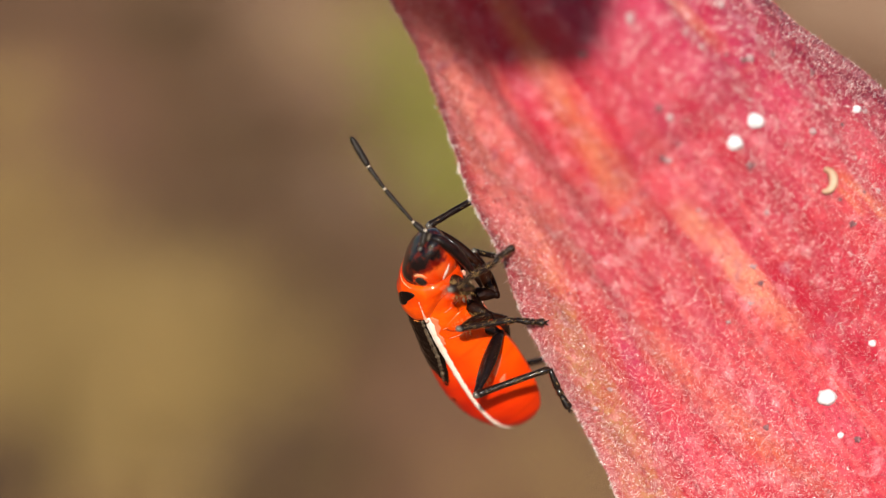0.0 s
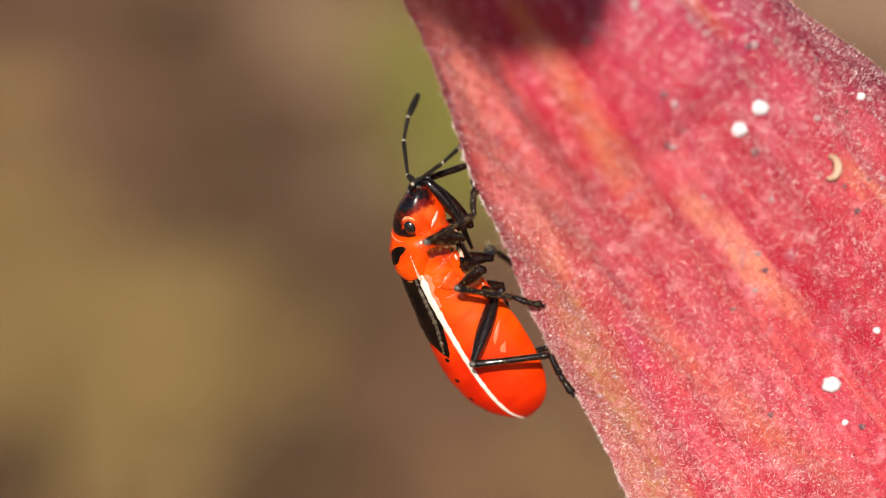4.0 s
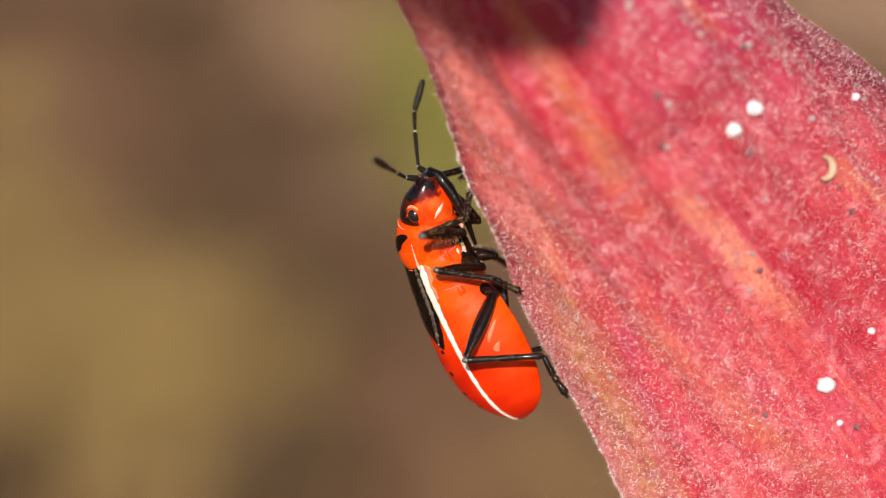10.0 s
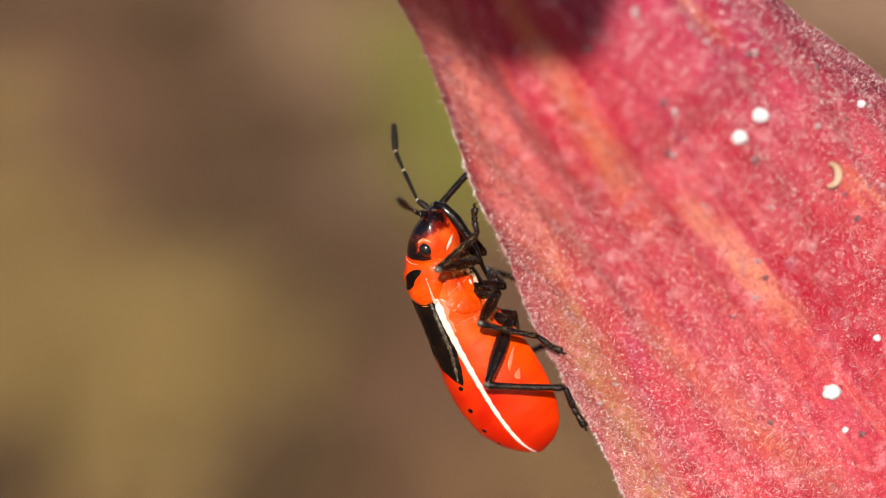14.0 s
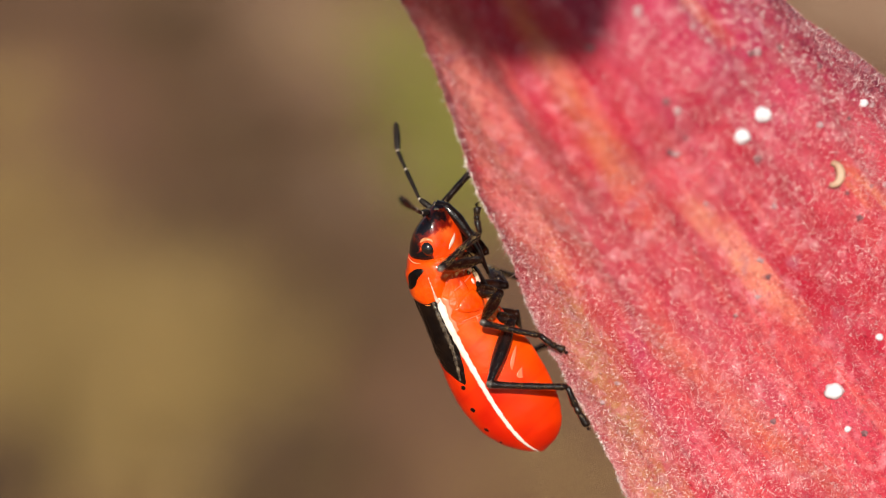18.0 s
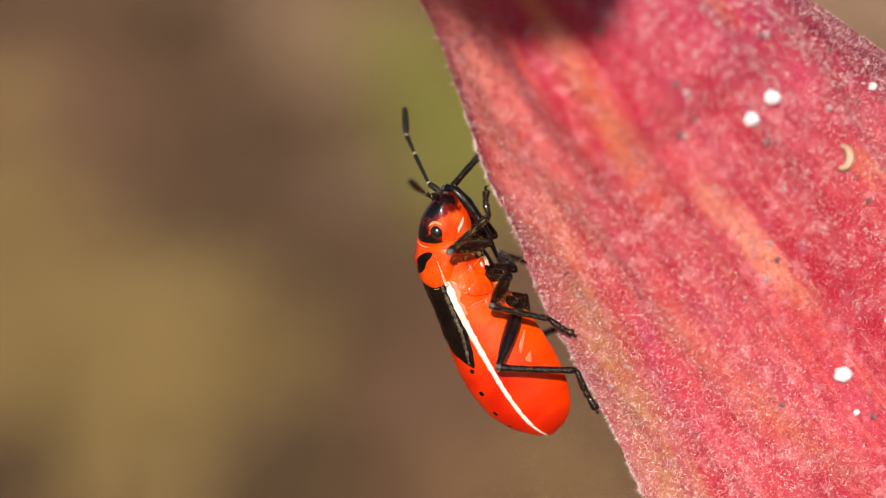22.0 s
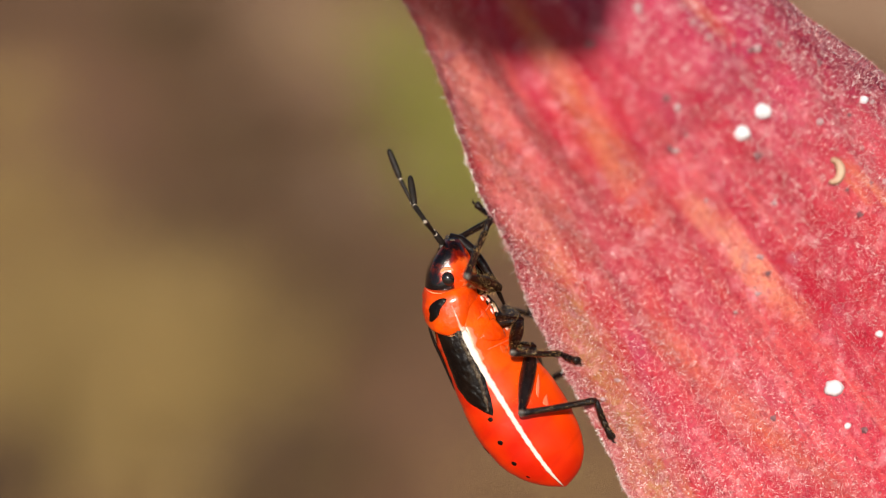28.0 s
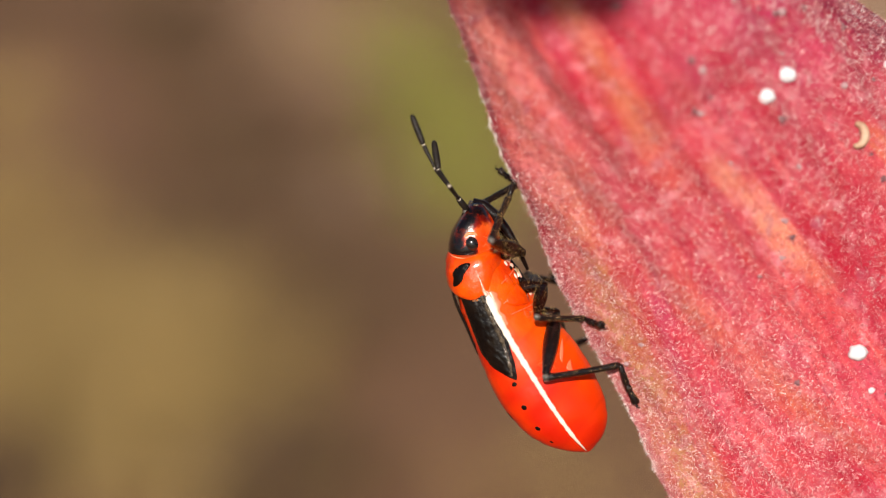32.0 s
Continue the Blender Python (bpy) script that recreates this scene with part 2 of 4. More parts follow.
SOIL = soil()
GRASS = simple("olive_green_grass", (0.205, 0.185, 0.034), (0.30, 0.265, 0.054), 30, 0.6)
STRAW = simple("dry_straw_grass", (0.285, 0.182, 0.066), (0.395, 0.258, 0.092), 30, 0.7)
PALE = simple("pale_pinkish_straw", (0.36, 0.22, 0.14), (0.48, 0.31, 0.21), 30, 0.7)
LITTER = simple("dark_brown_dead_leaf", (0.088, 0.048, 0.024), (0.145, 0.078, 0.038), 40, 0.8)


# ---- mesh helpers ----
def part(name, bm, material, parent=None, label=""):
    mesh = bpy.data.meshes.new(name)
    bm.to_mesh(mesh)
    bm.free()
    for p in mesh.polygons:
        p.use_smooth = True
    mesh.materials.append(material)
    ob = new(name, mesh)
    ob.parent = parent
    return tagged(ob, label)


def raw(name, verts, faces, material, parent=None, label=""):
    mesh = bpy.data.meshes.new(name)
    mesh.from_pydata(verts, [], faces)
    mesh.polygons.foreach_set("use_smooth", [True] * len(mesh.polygons))
    mesh.materials.append(material)
    ob = new(name, mesh)
    ob.parent = parent
    return tagged(ob, label)


def loft(rings, closed=True, caps=True):
    """A bmesh skin over rings of points."""
    bm = bmesh.new()
    rows = [[bm.verts.new(p) for p in ring] for ring in rings]
    n = len(rows[0])
    for a, b in zip(rows, rows[1:]):
        for i in range(n if closed else n - 1):
            bm.faces.new((a[i], a[(i + 1) % n], b[(i + 1) % n], b[i]))
    if caps:
        bm.faces.new(rows[0][::-1])
        bm.faces.new(rows[-1])
    bmesh.ops.recalc_face_normals(bm, faces=bm.faces)
    return bm


def tube(points, radii, sides=10, flat=1.0):
    """A round or flattened rod along points."""
    rings, side = [], None
    pts = [Vector(p) for p in points]
    for i, p in enumerate(pts):
        d = (pts[min(i + 1, len(pts) - 1)] - pts[max(i - 1, 0)]).normalized()
        if side is None:
            side = d.orthogonal().normalized()
        side = (side - d * side.dot(d)).normalized()
        up = d.cross(side)
        rings.append([p + (side * math.cos(a) + up * math.sin(a) * flat) * radii[i] for a in (2 * math.pi * k / sides for k in range(sides))])
    return loft(rings)


def blob(center, radii, detail=2, rough=0.0, seed=0, turn=None):
    bm = bmesh.new()
    bmesh.ops.create_icosphere(bm, subdivisions=detail, radius=1)
    for v in bm.verts:
        k = 1 + rough * noise.noise(v.co * 1.7 + Vector((seed * 3.1, 0, 0)))
        p = Vector((v.co.x * radii[0], v.co.y * radii[1], v.co.z * radii[2])) * k
        v.co = (turn @ p if turn else p) + Vector(center)
    return bm


# ---- ground ----
def ground():
    bm = bmesh.new()
    bmesh.ops.create_grid(bm, x_segments=60, y_segments=60, size=1.0)
    for v in bm.verts:
        far = v.co.xy.length
        v.co.xy *= 1.5 + 900 * far ** 6
        v.co.z = 0.012 * noise.noise(v.co * 6) if v.co.xy.length < 4 else 0.0
    return tagged(part("ground", bm, SOIL), "dry brown garden soil, far out of focus", "ground", kind="structure")


ground()


def on_ground(px, py):
    """World place where the sight line through a picture unit meets the soil."""
    way = BASE.to_3x3() @ Vector(((px - 784) * U, FOCUS, (441 - py) * U))
    return Vector((0, 0, HEIGHT)) + way * (HEIGHT / -way.z)


def tuft(name, px, py, size, count, material, label, category, seed):
    """Loose blades on the soil, thinning out from a middle."""
    rnd = random.Random(seed)
    p = on_ground(px, py)
    verts, faces = [], []
    for _ in range(count * 2):
        b = Vector((rnd.gauss(0, size), rnd.gauss(0, size * 1.4), 0))
        lean = Vector((rnd.uniform(-1, 1), rnd.uniform(-1, 1), 0)) * 0.03
        h, w, th = rnd.uniform(0.010, 0.028), rnd.uniform(0.001, 0.003), rnd.uniform(0, 6.28)
        s = Vector((math.cos(th), math.sin(th), 0)) * w
        k = len(verts)
        for t, q in ((0, 1), (0.4, 0.9), (0.75, 0.6), (1, 0.08)):
            c = b + lean * t * t + Vector((0, 0, h * t))
            verts += [c - s * q, c + s * q]
        faces += [(k + i, k + i + 1, k + i + 3, k + i + 2) for i in (0, 2, 4)]
    ob = raw(name, verts, faces, material)
    ob.matrix_basis = pose(p.x, p.y, -0.006, 0, 0, 0)
    return tagged(ob, label, category, "plants on the soil", "stuff")


def dead_leaf(px, py, size, turn, seed):
    p = on_ground(px, py)
    rings = []
    for i in range(9):
        t = i / 8
        w = size * 0.42 * math.sin(math.pi * min(max(t, 0.03), 0.97)) ** 0.8
        rings.append([Vector(((t - 0.5) * size * 1.6, w * s, 0.02 + 0.25 * size * (s * s) * (0.4 + t) + 0.06 * size * math.sin(5 * t + seed) + dz))
                      for s, dz in [(-1 + 0.25 * j, 0.0) for j in range(9)] + [(1 - 0.25 * j, -0.001) for j in range(9)]])
    ob = new("dead_leaf")
    part("blade", loft(rings), LITTER, ob)
    rib = [Vector(((t - 0.5) * size * 1.6, 0, 0.0235 + 0.06 * size * math.sin(5 * t + seed))) for t in (i / 8 for i in range(-3, 9))]
    part("midrib", tube(rib, [size * 0.018] * len(rib), 6), STRAW, ob)
    ob.matrix_basis = pose(p.x, p.y, -0.012, 0, 0, turn)
    return tagged(ob, "curled dark brown dead leaf lying on the soil", "leaf", "leaf litter")


for k, (px, py, size, count) in enumerate([(750, 160, 0.024, 290), (790, 270, 0.026, 260), (700, 60, 0.030, 120), (810, 370, 0.016, 110)]):
    tuft("grass_tuft", px, py, size, count, GRASS, "olive green grass tuft growing in the soil", "grass", k)
for k, (px, py, size, count) in enumerate([(-30, 380, 0.040, 210), (-30, 190, 0.025, 110), (200, 650, 0.046, 1700), (70, 540, 0.045, 300), (330, 790, 0.040, 260), (960, 860, 0.025, 60), (600, 60, 0.035, 150)]):
    tuft("straw_patch", px, py, size, count, STRAW, "dry yellowish grass lying thin on the soil", "grass", 20 + k)
for k, (px, py, size, count) in enumerate([(1560, 30, 0.050, 700), (540, 40, 0.035, 190), (560, 150, 0.035, 110), (600, 360, 0.03, 40)]):
    tuft("pale_straw", px, py, size, count, PALE, "pale pinkish dry grass lying on the soil", "grass", 30 + k)
for k, (px, py, size, count) in enumerate([(350, 90, 0.040, 260), (430, 260, 0.045, 330), (300, 20, 0.040, 220), (20, 20, 0.020, 160), (420, 400, 0.045, 420), (500, 860, 0.022, 420), (10, 865, 0.018, 220), (590, 540, 0.045, 260)]):
    tuft("leaf_litter", px, py, size, count, LITTER, "dark brown scraps of dead leaves on the soil", "leaf litter", 40 + k)
for k, (px, py, size, turn) in enumerate([(330, 110, 0.05, -20), (400, 220, 0.055, 30), (470, 330, 0.045, -35), (500, 860, 0.05, 75), (250, 40, 0.045, 55)]):
    dead_leaf(px, py, size, turn, k)


# ---- the red pod ----
AX, PERP, TOP = (0.616, 0.788), (0.788, -0.616), (865.0, -133.0)


def bumps(w, f):
    """Relief of the pod's skin, in picture units, at w along it and f round it."""
    x = np.cos(f) * (216 + 0.25 * w)
    r = 4.5 * np.sin(x * 0.045 + 1.3 * np.sin(w * 0.006) + 0.5) + 4.0 * np.sin(x * 0.083 + 0.9 * np.sin(w * 0.009 + 2) + 2.1)
    r += 1.3 * np.sin(x * 0.19 + w * 0.021) * np.sin(w * 0.05 + 1 + x * 0.02) + 0.9 * np.sin(x * 0.31 - w * 0.017 + 1.1) * np.sin(w * 0.13 + x * 0.09)
    return r


def pod_place(w, f, lift=0.0):
    """Local places on the pod: w picture units along it, the angle f round it (90 degrees faces the eye)."""
    w, f = np.asarray(w, float), np.asarray(f, float)
    half = 216 + 0.25 * np.minimum(w, 1100)
    half = half * np.sqrt(np.clip(1 - np.clip((-60 - w) / 380, 0, 1) ** 2, 0.0004, 1)) * np.sqrt(np.clip(1 - np.clip((w - 1000) / 560, 0, 1) ** 2, 0.003, 1))
    front = np.interp(w, [-400, 0, 300, 450, 600, 760, 1000, 1600], [2.5, 5.4, 7.2, 7.6, 6.4, 4.4, 2.1, 1.4]) * np.minimum(1, half / 150)
    deep = np.where(np.sin(f) > 0, front, 3.4 * np.minimum(1, half / 150))
    r = bumps(w, f) + lift
    tilt = np.interp(w, [-400, 0, 230, 390, 520], [-7.0, -5.2, -3.4, -1.5, 0.0])
    wave = sum(np.interp(w + d, [-200, 0, 98, 186, 306, 420, 750, 846, 922, 1100], [8, 6, -2, 0, 9, 14, 14, -4, -14, -20]) for d in (-40, 0, 40)) / 3
    wave = wave * np.clip(np.cos(f), 0, 1) + np.interp(w, [-400, 430, 570, 700, 1000], [0, 7, 5, 18, 40]) * np.clip(-np.cos(f), 0, 1)
    side = -np.cos(f) * (half + r) - wave
    mm = -np.sign(np.sin(f)) * np.abs(np.sin(f)) ** np.where(np.cos(f) < 0, 0.9, 1.7) * deep - np.sin(f) * r * 0.03 + 1.4 * (1 - np.cos(f)) / 2 + tilt
    px = TOP[0] + AX[0] * w + PERP[0] * side
    py = TOP[1] + AX[1] * w + PERP[1] * side
    y = FOCUS + mm * 0.001
    k = U * y / FOCUS
    return np.stack([(px - 784) * k, y, (441 - py) * k], -1)


plant = new("seed_pod_plant")
tagged(plant, "velvety red ribbed seed pod with fine pale hairs", "plant")


def build_pod():
    nw, nf = 330, 260
    W, F = np.meshgrid(np.linspace(-438, 1558, nw), np.linspace(0, 2 * math.pi, nf, endpoint=False), indexing="ij")
    v = pod_place(W, F).reshape(-1, 3)
    i, j = np.meshgrid(np.arange(nw - 1), np.arange(nf), indexing="ij")
    a, b = i * nf + j, i * nf + (j + 1) % nf
    q = np.stack([a, a + nf, b + nf, b], -1).reshape(-1, 4)
    faces = q.tolist() + [list(range(nf)), list(range((nw - 1) * nf, nw * nf))[::-1]]
    ob = raw("pod", v.tolist(), faces, POD, plant)
    layer = ob.data.uv_layers.new(name="along_and_across")
    corner = np.zeros(len(ob.data.loops), dtype=np.int32)
    ob.data.loops.foreach_get("vertex_index", corner)
    flat = np.stack([W.ravel()[corner] / 1000, -np.cos(F.ravel()[corner])], -1)
    layer.data.foreach_set("uv", flat.astype(np.float32).ravel())
    return ob


pod = build_pod()


def build_fuzz(count, seed):
    """Short bent hairs all over the side of the pod that shows."""
    g = np.random.default_rng(seed)
    w = np.concatenate([g.uniform(-150, 1300, count // 2), g.uniform(480, 1300, count - count // 2)])
    rim = g.random(count) < np.interp(w, [100, 500], [0.03, 0.17])
    f = np.where(rim, np.where(g.random(count) < 0.84, g.normal(0.05, 0.22, count), math.pi - g.normal(0.05, 0.22, count)), np.arccos(g.uniform(-1, 1, count)))
    # small tufts along the rim
    some = 900
    w[-some:] = np.repeat(np.where(g.random(some // 12) < 0.12, g.uniform(100, 430, some // 12), g.uniform(430, 1050, some // 12)), 12) + g.normal(0, 3.5, some)
    f[-some:] = np.repeat(g.normal(0.02, 0.12, some // 12), 12) + g.normal(0, 0.015, some)
    rim[-some:] = False
    p = pod_place(w, f)
    e1 = pod_place(w + 4, f) - p
    e2 = pod_place(w, f + 0.02) - p
    n = np.cross(e1, e2)
    n /= np.linalg.norm(n, axis=1, keepdims=True) + 1e-12
    mid = pod_place(w, f * 0 + math.pi / 2) + np.array([0, 0.004, 0])
    n *= np.sign(np.sum(n * (p - mid), axis=1, keepdims=True))
    d = g.normal(0, 1, (count, 3))
    length = g.uniform(0.00012, 0.00031, (count, 1)) * np.where(g.random((count, 1)) < 0.08, 1.6, 1) * np.where(rim, 0.75, np.where(np.arange(count) >= count - some, 1.7, np.interp(f, [0.5, 0.9, 1.5, 2.1, 2.6], [1.0, 0.75, 0.75, 0.95, 1.2])))[:, None]
    rise = n * g.uniform(0.3, 1.0, (count, 1)) + d * 0.45
    rise /= np.linalg.norm(rise, axis=1, keepdims=True)
    curl = rise + g.normal(0, 0.75, (count, 3)) - 0.25 * n
    curl /= np.linalg.norm(curl, axis=1, keepdims=True)
    side = np.cross(rise, g.normal(0, 1, (count, 3)))
    side *= np.where(g.random((count, 1)) < 0.3, g.uniform(0.000007, 0.000012, (count, 1)), g.uniform(0.000004, 0.000008, (count, 1))) / (np.linalg.norm(side, axis=1, keepdims=True) + 1e-12)
    p = p - n * 0.00002
    m1 = p + rise * length * 0.5
    tip = m1 + curl * length * 0.5
    v = np.stack([p - side, p + side, m1 - side * 0.8, m1 + side * 0.8, tip], 1).reshape(-1, 3)
    k = np.arange(count) * 5
    faces = np.stack([k, k + 1, k + 3, k + 2], -1).tolist() + np.stack([k + 2, k + 3, k + 4], -1).tolist()
    return tagged(raw("fuzz", v.tolist(), faces, FUZZ, pod, "short pale bent plant hairs"), kind="stuff")


build_fuzz(290000, 3)


def build_curls(count, seed):
    """Longer curled hairs on the lower flank."""
    g = np.random.default_rng(seed)
    w = 400 + 800 * g.random(count) ** 0.6
    f = np.arccos(np.clip(1 - 0.8 * g.random(count) ** 1.5, -1, 1))
    p = pod_place(w, f)
    n = np.cross(pod_place(w + 4, f) - p, pod_place(w, f + 0.02) - p)
    n /= np.linalg.norm(n, axis=1, keepdims=True) + 1e-12
    n *= np.sign(np.sum(n * (p - pod_place(w, f * 0 + math.pi / 2) - np.array([0, 0.004, 0])), axis=1, keepdims=True))
    step = g.uniform(0.00004, 0.00010, (count, 1))
    way = n * 0.55 + g.normal(0, 0.5, (count, 3))
    turn = g.normal(0, 0.8, (count, 3)) - 0.35 * n
    wide = np.where(g.random((count, 1)) < 0.35, g.uniform(0.000008, 0.000012, (count, 1)), g.uniform(0.000004, 0.000008, (count, 1)))
    rows, at_now = [], p - n * 0.00002
    for k in range(4):
        way = way / (np.linalg.norm(way, axis=1, keepdims=True) + 1e-12)
        side = np.cross(way, np.array([0.1, -1.0, 0.1]))
        side *= wide / (np.linalg.norm(side, axis=1, keepdims=True) + 1e-12)
        rows += [at_now - side, at_now + side] if k < 3 else [at_now]
        at_now = at_now + way * step
        way = way + turn
    v = np.stack(rows, 1).reshape(-1, 3)
    k = np.arange(count) * 7
    faces = np.concatenate([np.stack([k + i, k + i + 1, k + i + 3, k + i + 2], -1) for i in (0, 2)]).tolist() + np.stack([k + 4, k + 5, k + 6], -1).tolist()
    return tagged(raw("curled_fuzz", v.tolist(), faces, FUZZ, pod, "curled whitish plant hairs"), kind="stuff")


build_curls(38000, 8)


def build_tufts(count, each, seed, along, round_it, longest, label):
    """White tufts of hair, between two places along the pod and round it by a function."""
    g = np.random.default_rng(seed)
    n = count * each
    w = np.repeat(g.uniform(*along, count), each) + g.normal(0, 3.0, n)
    f = np.abs(np.repeat(round_it(g, count), each) + g.normal(0, 0.012, n))
    p = pod_place(w, f)
    out = p - pod_place(w, f * 0 + math.pi / 2) - np.array([0, 0.004, 0])
    out /= np.linalg.norm(out, axis=1, keepdims=True)
    out = out * np.array([1.0, 0.35, 1.0]) + np.repeat(g.normal(0, 0.45, (count, 3)), each, 0) + g.normal(0, 0.35, (n, 3))
    out /= np.linalg.norm(out, axis=1, keepdims=True)
    size = np.repeat(g.uniform(0.35, 1.0, count) * longest, each)[:, None] * g.uniform(0.6, 1.1, (n, 1))
    bend = out + g.normal(0, 0.7, (n, 3))
    bend /= np.linalg.norm(bend, axis=1, keepdims=True)
    side = np.cross(out, np.array([0.1, -1.0, 0.1]))
    side *= 0.000008 / (np.linalg.norm(side, axis=1, keepdims=True) + 1e-12)
    m1 = p + out * size * 0.6
    v = np.stack([p - side, p + side, m1 - side * 0.8, m1 + side * 0.8, m1 + bend * size * 0.5], 1).reshape(-1, 3)
    k = np.arange(n) * 5
    faces = np.stack([k, k + 1, k + 3, k + 2], -1).tolist() + np.stack([k + 2, k + 3, k + 4], -1).tolist()
    return tagged(raw("white_fuzz", v.tolist(), faces, DOWN_HAIR, pod, label), kind="stuff")


build_tufts(110, 9, 12, (250, 1010), lambda g, n: g.normal(0.03, 0.08, n), 0.00034, "white tufts of plant hair along the rim")
build_tufts(1500, 6, 13, (300, 1300), lambda g, n: np.arccos(g.uniform(-0.985, -0.1, n)), 0.00022, "small white tufts of plant hair on the flank")


def pod_front(px, py, lift=0.0):
    """Local place on the pod's near side behind a picture unit, and the w and f of it."""
    dx, dy = px - TOP[0], py - TOP[1]
    w, s = dx * AX[0] + dy * AX[1], dx * PERP[0] + dy * PERP[1]
    half = 216 + 0.25 * w
    f = math.acos(max(-1, min(1, -s / half)))
    return Vector(pod_place(w, f, lift)), w, f


def grain(name, px, py, size, material, label, seed, squash=0.9, rough=0.22):
    p, w, f = pod_front(px, py, size * 0.2)
    part(name, blob(p, (size * U, size * U * 0.7, size * U * squash), 3, rough, seed * 1.37 + 0.4), material, plant, label)


for k, (px, py, r) in enumerate([(1336, 213, 15), (1299, 253, 14), (1461, 704, 17), (1523, 187, 8), (1548, 603, 7), (1484, 772, 6), (1440, 230, 7), (1275, 5, 9), (1328, 100, 8), (1062, 716, 5), (1330, 470, 5)]):
    grain("white_grain", px, py, r, GRAIN if k < 6 else ASH, "small white grain stuck in the fuzz" if k < 6 else "tiny dull pale grain in the fuzz", k)
for k, (px, py, r) in enumerate([(1084, 684, 8), (1353, 758, 8), (1514, 780, 8), (1115, 30, 12), (1032, 95, 12), (1165, 190, 12), (1185, 205, 11), (1327, 292, 9), (1288, 570, 7), (1210, 60, 8), (1518, 388, 9), (1440, 125, 7), (1240, 80, 8), (1495, 345, 6)]):
    grain("dirt_speck", px, py, r * 0.6, SPECK if k % 3 else ASH, "grey speck of dirt in the fuzz", 30 + k, 0.7 + 0.5 * (k % 4) / 3, 1.1)
rnd = random.Random(77)
for k in range(30):
    along, across = rnd.uniform(0.12, 0.85), rnd.uniform(-0.15, 0.92)
    w = along * 1000
    side = across * (216 + 0.25 * w)
    px, py = TOP[0] + AX[0] * w + PERP[0] * side, TOP[1] + AX[1] * w + PERP[1] * side
    if 0 < py < 620 and px < 1575:
        grain("dirt_speck", px, py, rnd.uniform(3.0, 6.5), SPECK if k % 2 else ASH, "small grey speck in the fuzz", 60 + k, rnd.uniform(0.7, 1.2), 1.0)


def husk():
    p, w, f = pod_front(1465, 314, 6)
    pts = [p + Vector((math.cos(a) * 15 * U, -2 * U, math.sin(a) * 19 * U)) for a in np.linspace(-1.9, 1.7, 12)]
    part("curled_husk", tube(pts, [U * (2.5 + 5.5 * math.sin(math.pi * (i + 0.8) / 13)) for i in range(12)], 8), TAN, plant, "curled tan husk stuck on the pod")


husk()


def stem_and_bract():
    foot = BASE.inverted() @ Vector((0.06, 0.17, -0.01))
    top = Vector(pod_place(1540, 1.57)) + Vector((0, 0.002, 0))
    dirn = Vector((AX[0], 0, -AX[1]))
    pts, rad = [], []
    for i in range(28):
        t = i / 27
        a, b, c, d = top - dirn * 0.004, top + dirn * 0.06, foot.lerp(top, 0.4), foot
        pts.append(a * (1 - t) ** 3 + b * 3 * t * (1 - t) ** 2 + c * 3 * t * t * (1 - t) + d * t ** 3)
        rad.append(0.0032 + 0.0016 * t + 0.0003 * math.sin(i * 1.9))
    part("stem", tube(pts, rad, 14), STEM, plant, "reddish green stem")
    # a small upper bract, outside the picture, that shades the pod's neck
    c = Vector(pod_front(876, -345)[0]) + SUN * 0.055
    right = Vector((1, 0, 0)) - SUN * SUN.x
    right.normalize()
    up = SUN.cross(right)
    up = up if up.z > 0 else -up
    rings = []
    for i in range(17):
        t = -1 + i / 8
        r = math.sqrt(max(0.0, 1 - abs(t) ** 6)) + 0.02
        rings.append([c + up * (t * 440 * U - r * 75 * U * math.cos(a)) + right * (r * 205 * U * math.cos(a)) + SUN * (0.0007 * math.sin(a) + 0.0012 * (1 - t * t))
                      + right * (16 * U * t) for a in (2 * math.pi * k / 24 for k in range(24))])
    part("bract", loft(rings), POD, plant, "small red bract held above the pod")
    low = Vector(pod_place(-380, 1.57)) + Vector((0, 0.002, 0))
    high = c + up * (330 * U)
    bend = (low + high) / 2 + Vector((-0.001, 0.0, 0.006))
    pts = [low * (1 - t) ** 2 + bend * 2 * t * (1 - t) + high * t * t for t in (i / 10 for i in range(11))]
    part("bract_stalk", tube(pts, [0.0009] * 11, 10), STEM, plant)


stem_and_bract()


# ---- the bug ----
bug = new("red_bug")
tagged(bug, "orange-red bug nymph with black legs on the red pod", "insect")
MID = 232.0
ABDOMEN = [(150, 41, 57, 54, 68), (180, 41, 60, 54, 74), (230, 38.5, 62, 62, 86), (275, 34, 64, 70, 96), (325, 29, 64, 76, 99), (370, 24, 61, 73, 96), (413, 17, 53, 64, 85), (443, 11, 41, 46, 68), (466, 4, 23, 24, 41), (476, 1, 10, 10, 18), (480, -1, 3, 3, 5)]
THORAX = [(90, 26, 44, 46, 50), (112, 33, 55, 52, 60), (150, 41, 60, 53, 70), (185, 41, 62, 53, 78), (212, 40, 60, 52, 78), (222, 39, 50, 44, 62)]
TRUNK = [(110, 33, 57, 60, 60), (140, 40, 60, 57, 66), (185, 41, 61.5, 56, 78)] + ABDOMEN[2:]
PRONOTUM = [(42, 20, 44, 47, 40), (60, 24, 54, 56, 46), (76, 26, 60, 62, 50), (97, 29, 64, 65, 54), (118, 34, 65, 63, 58), (138, 41, 64, 56, 60), (150, 43, 61, 52, 60)]
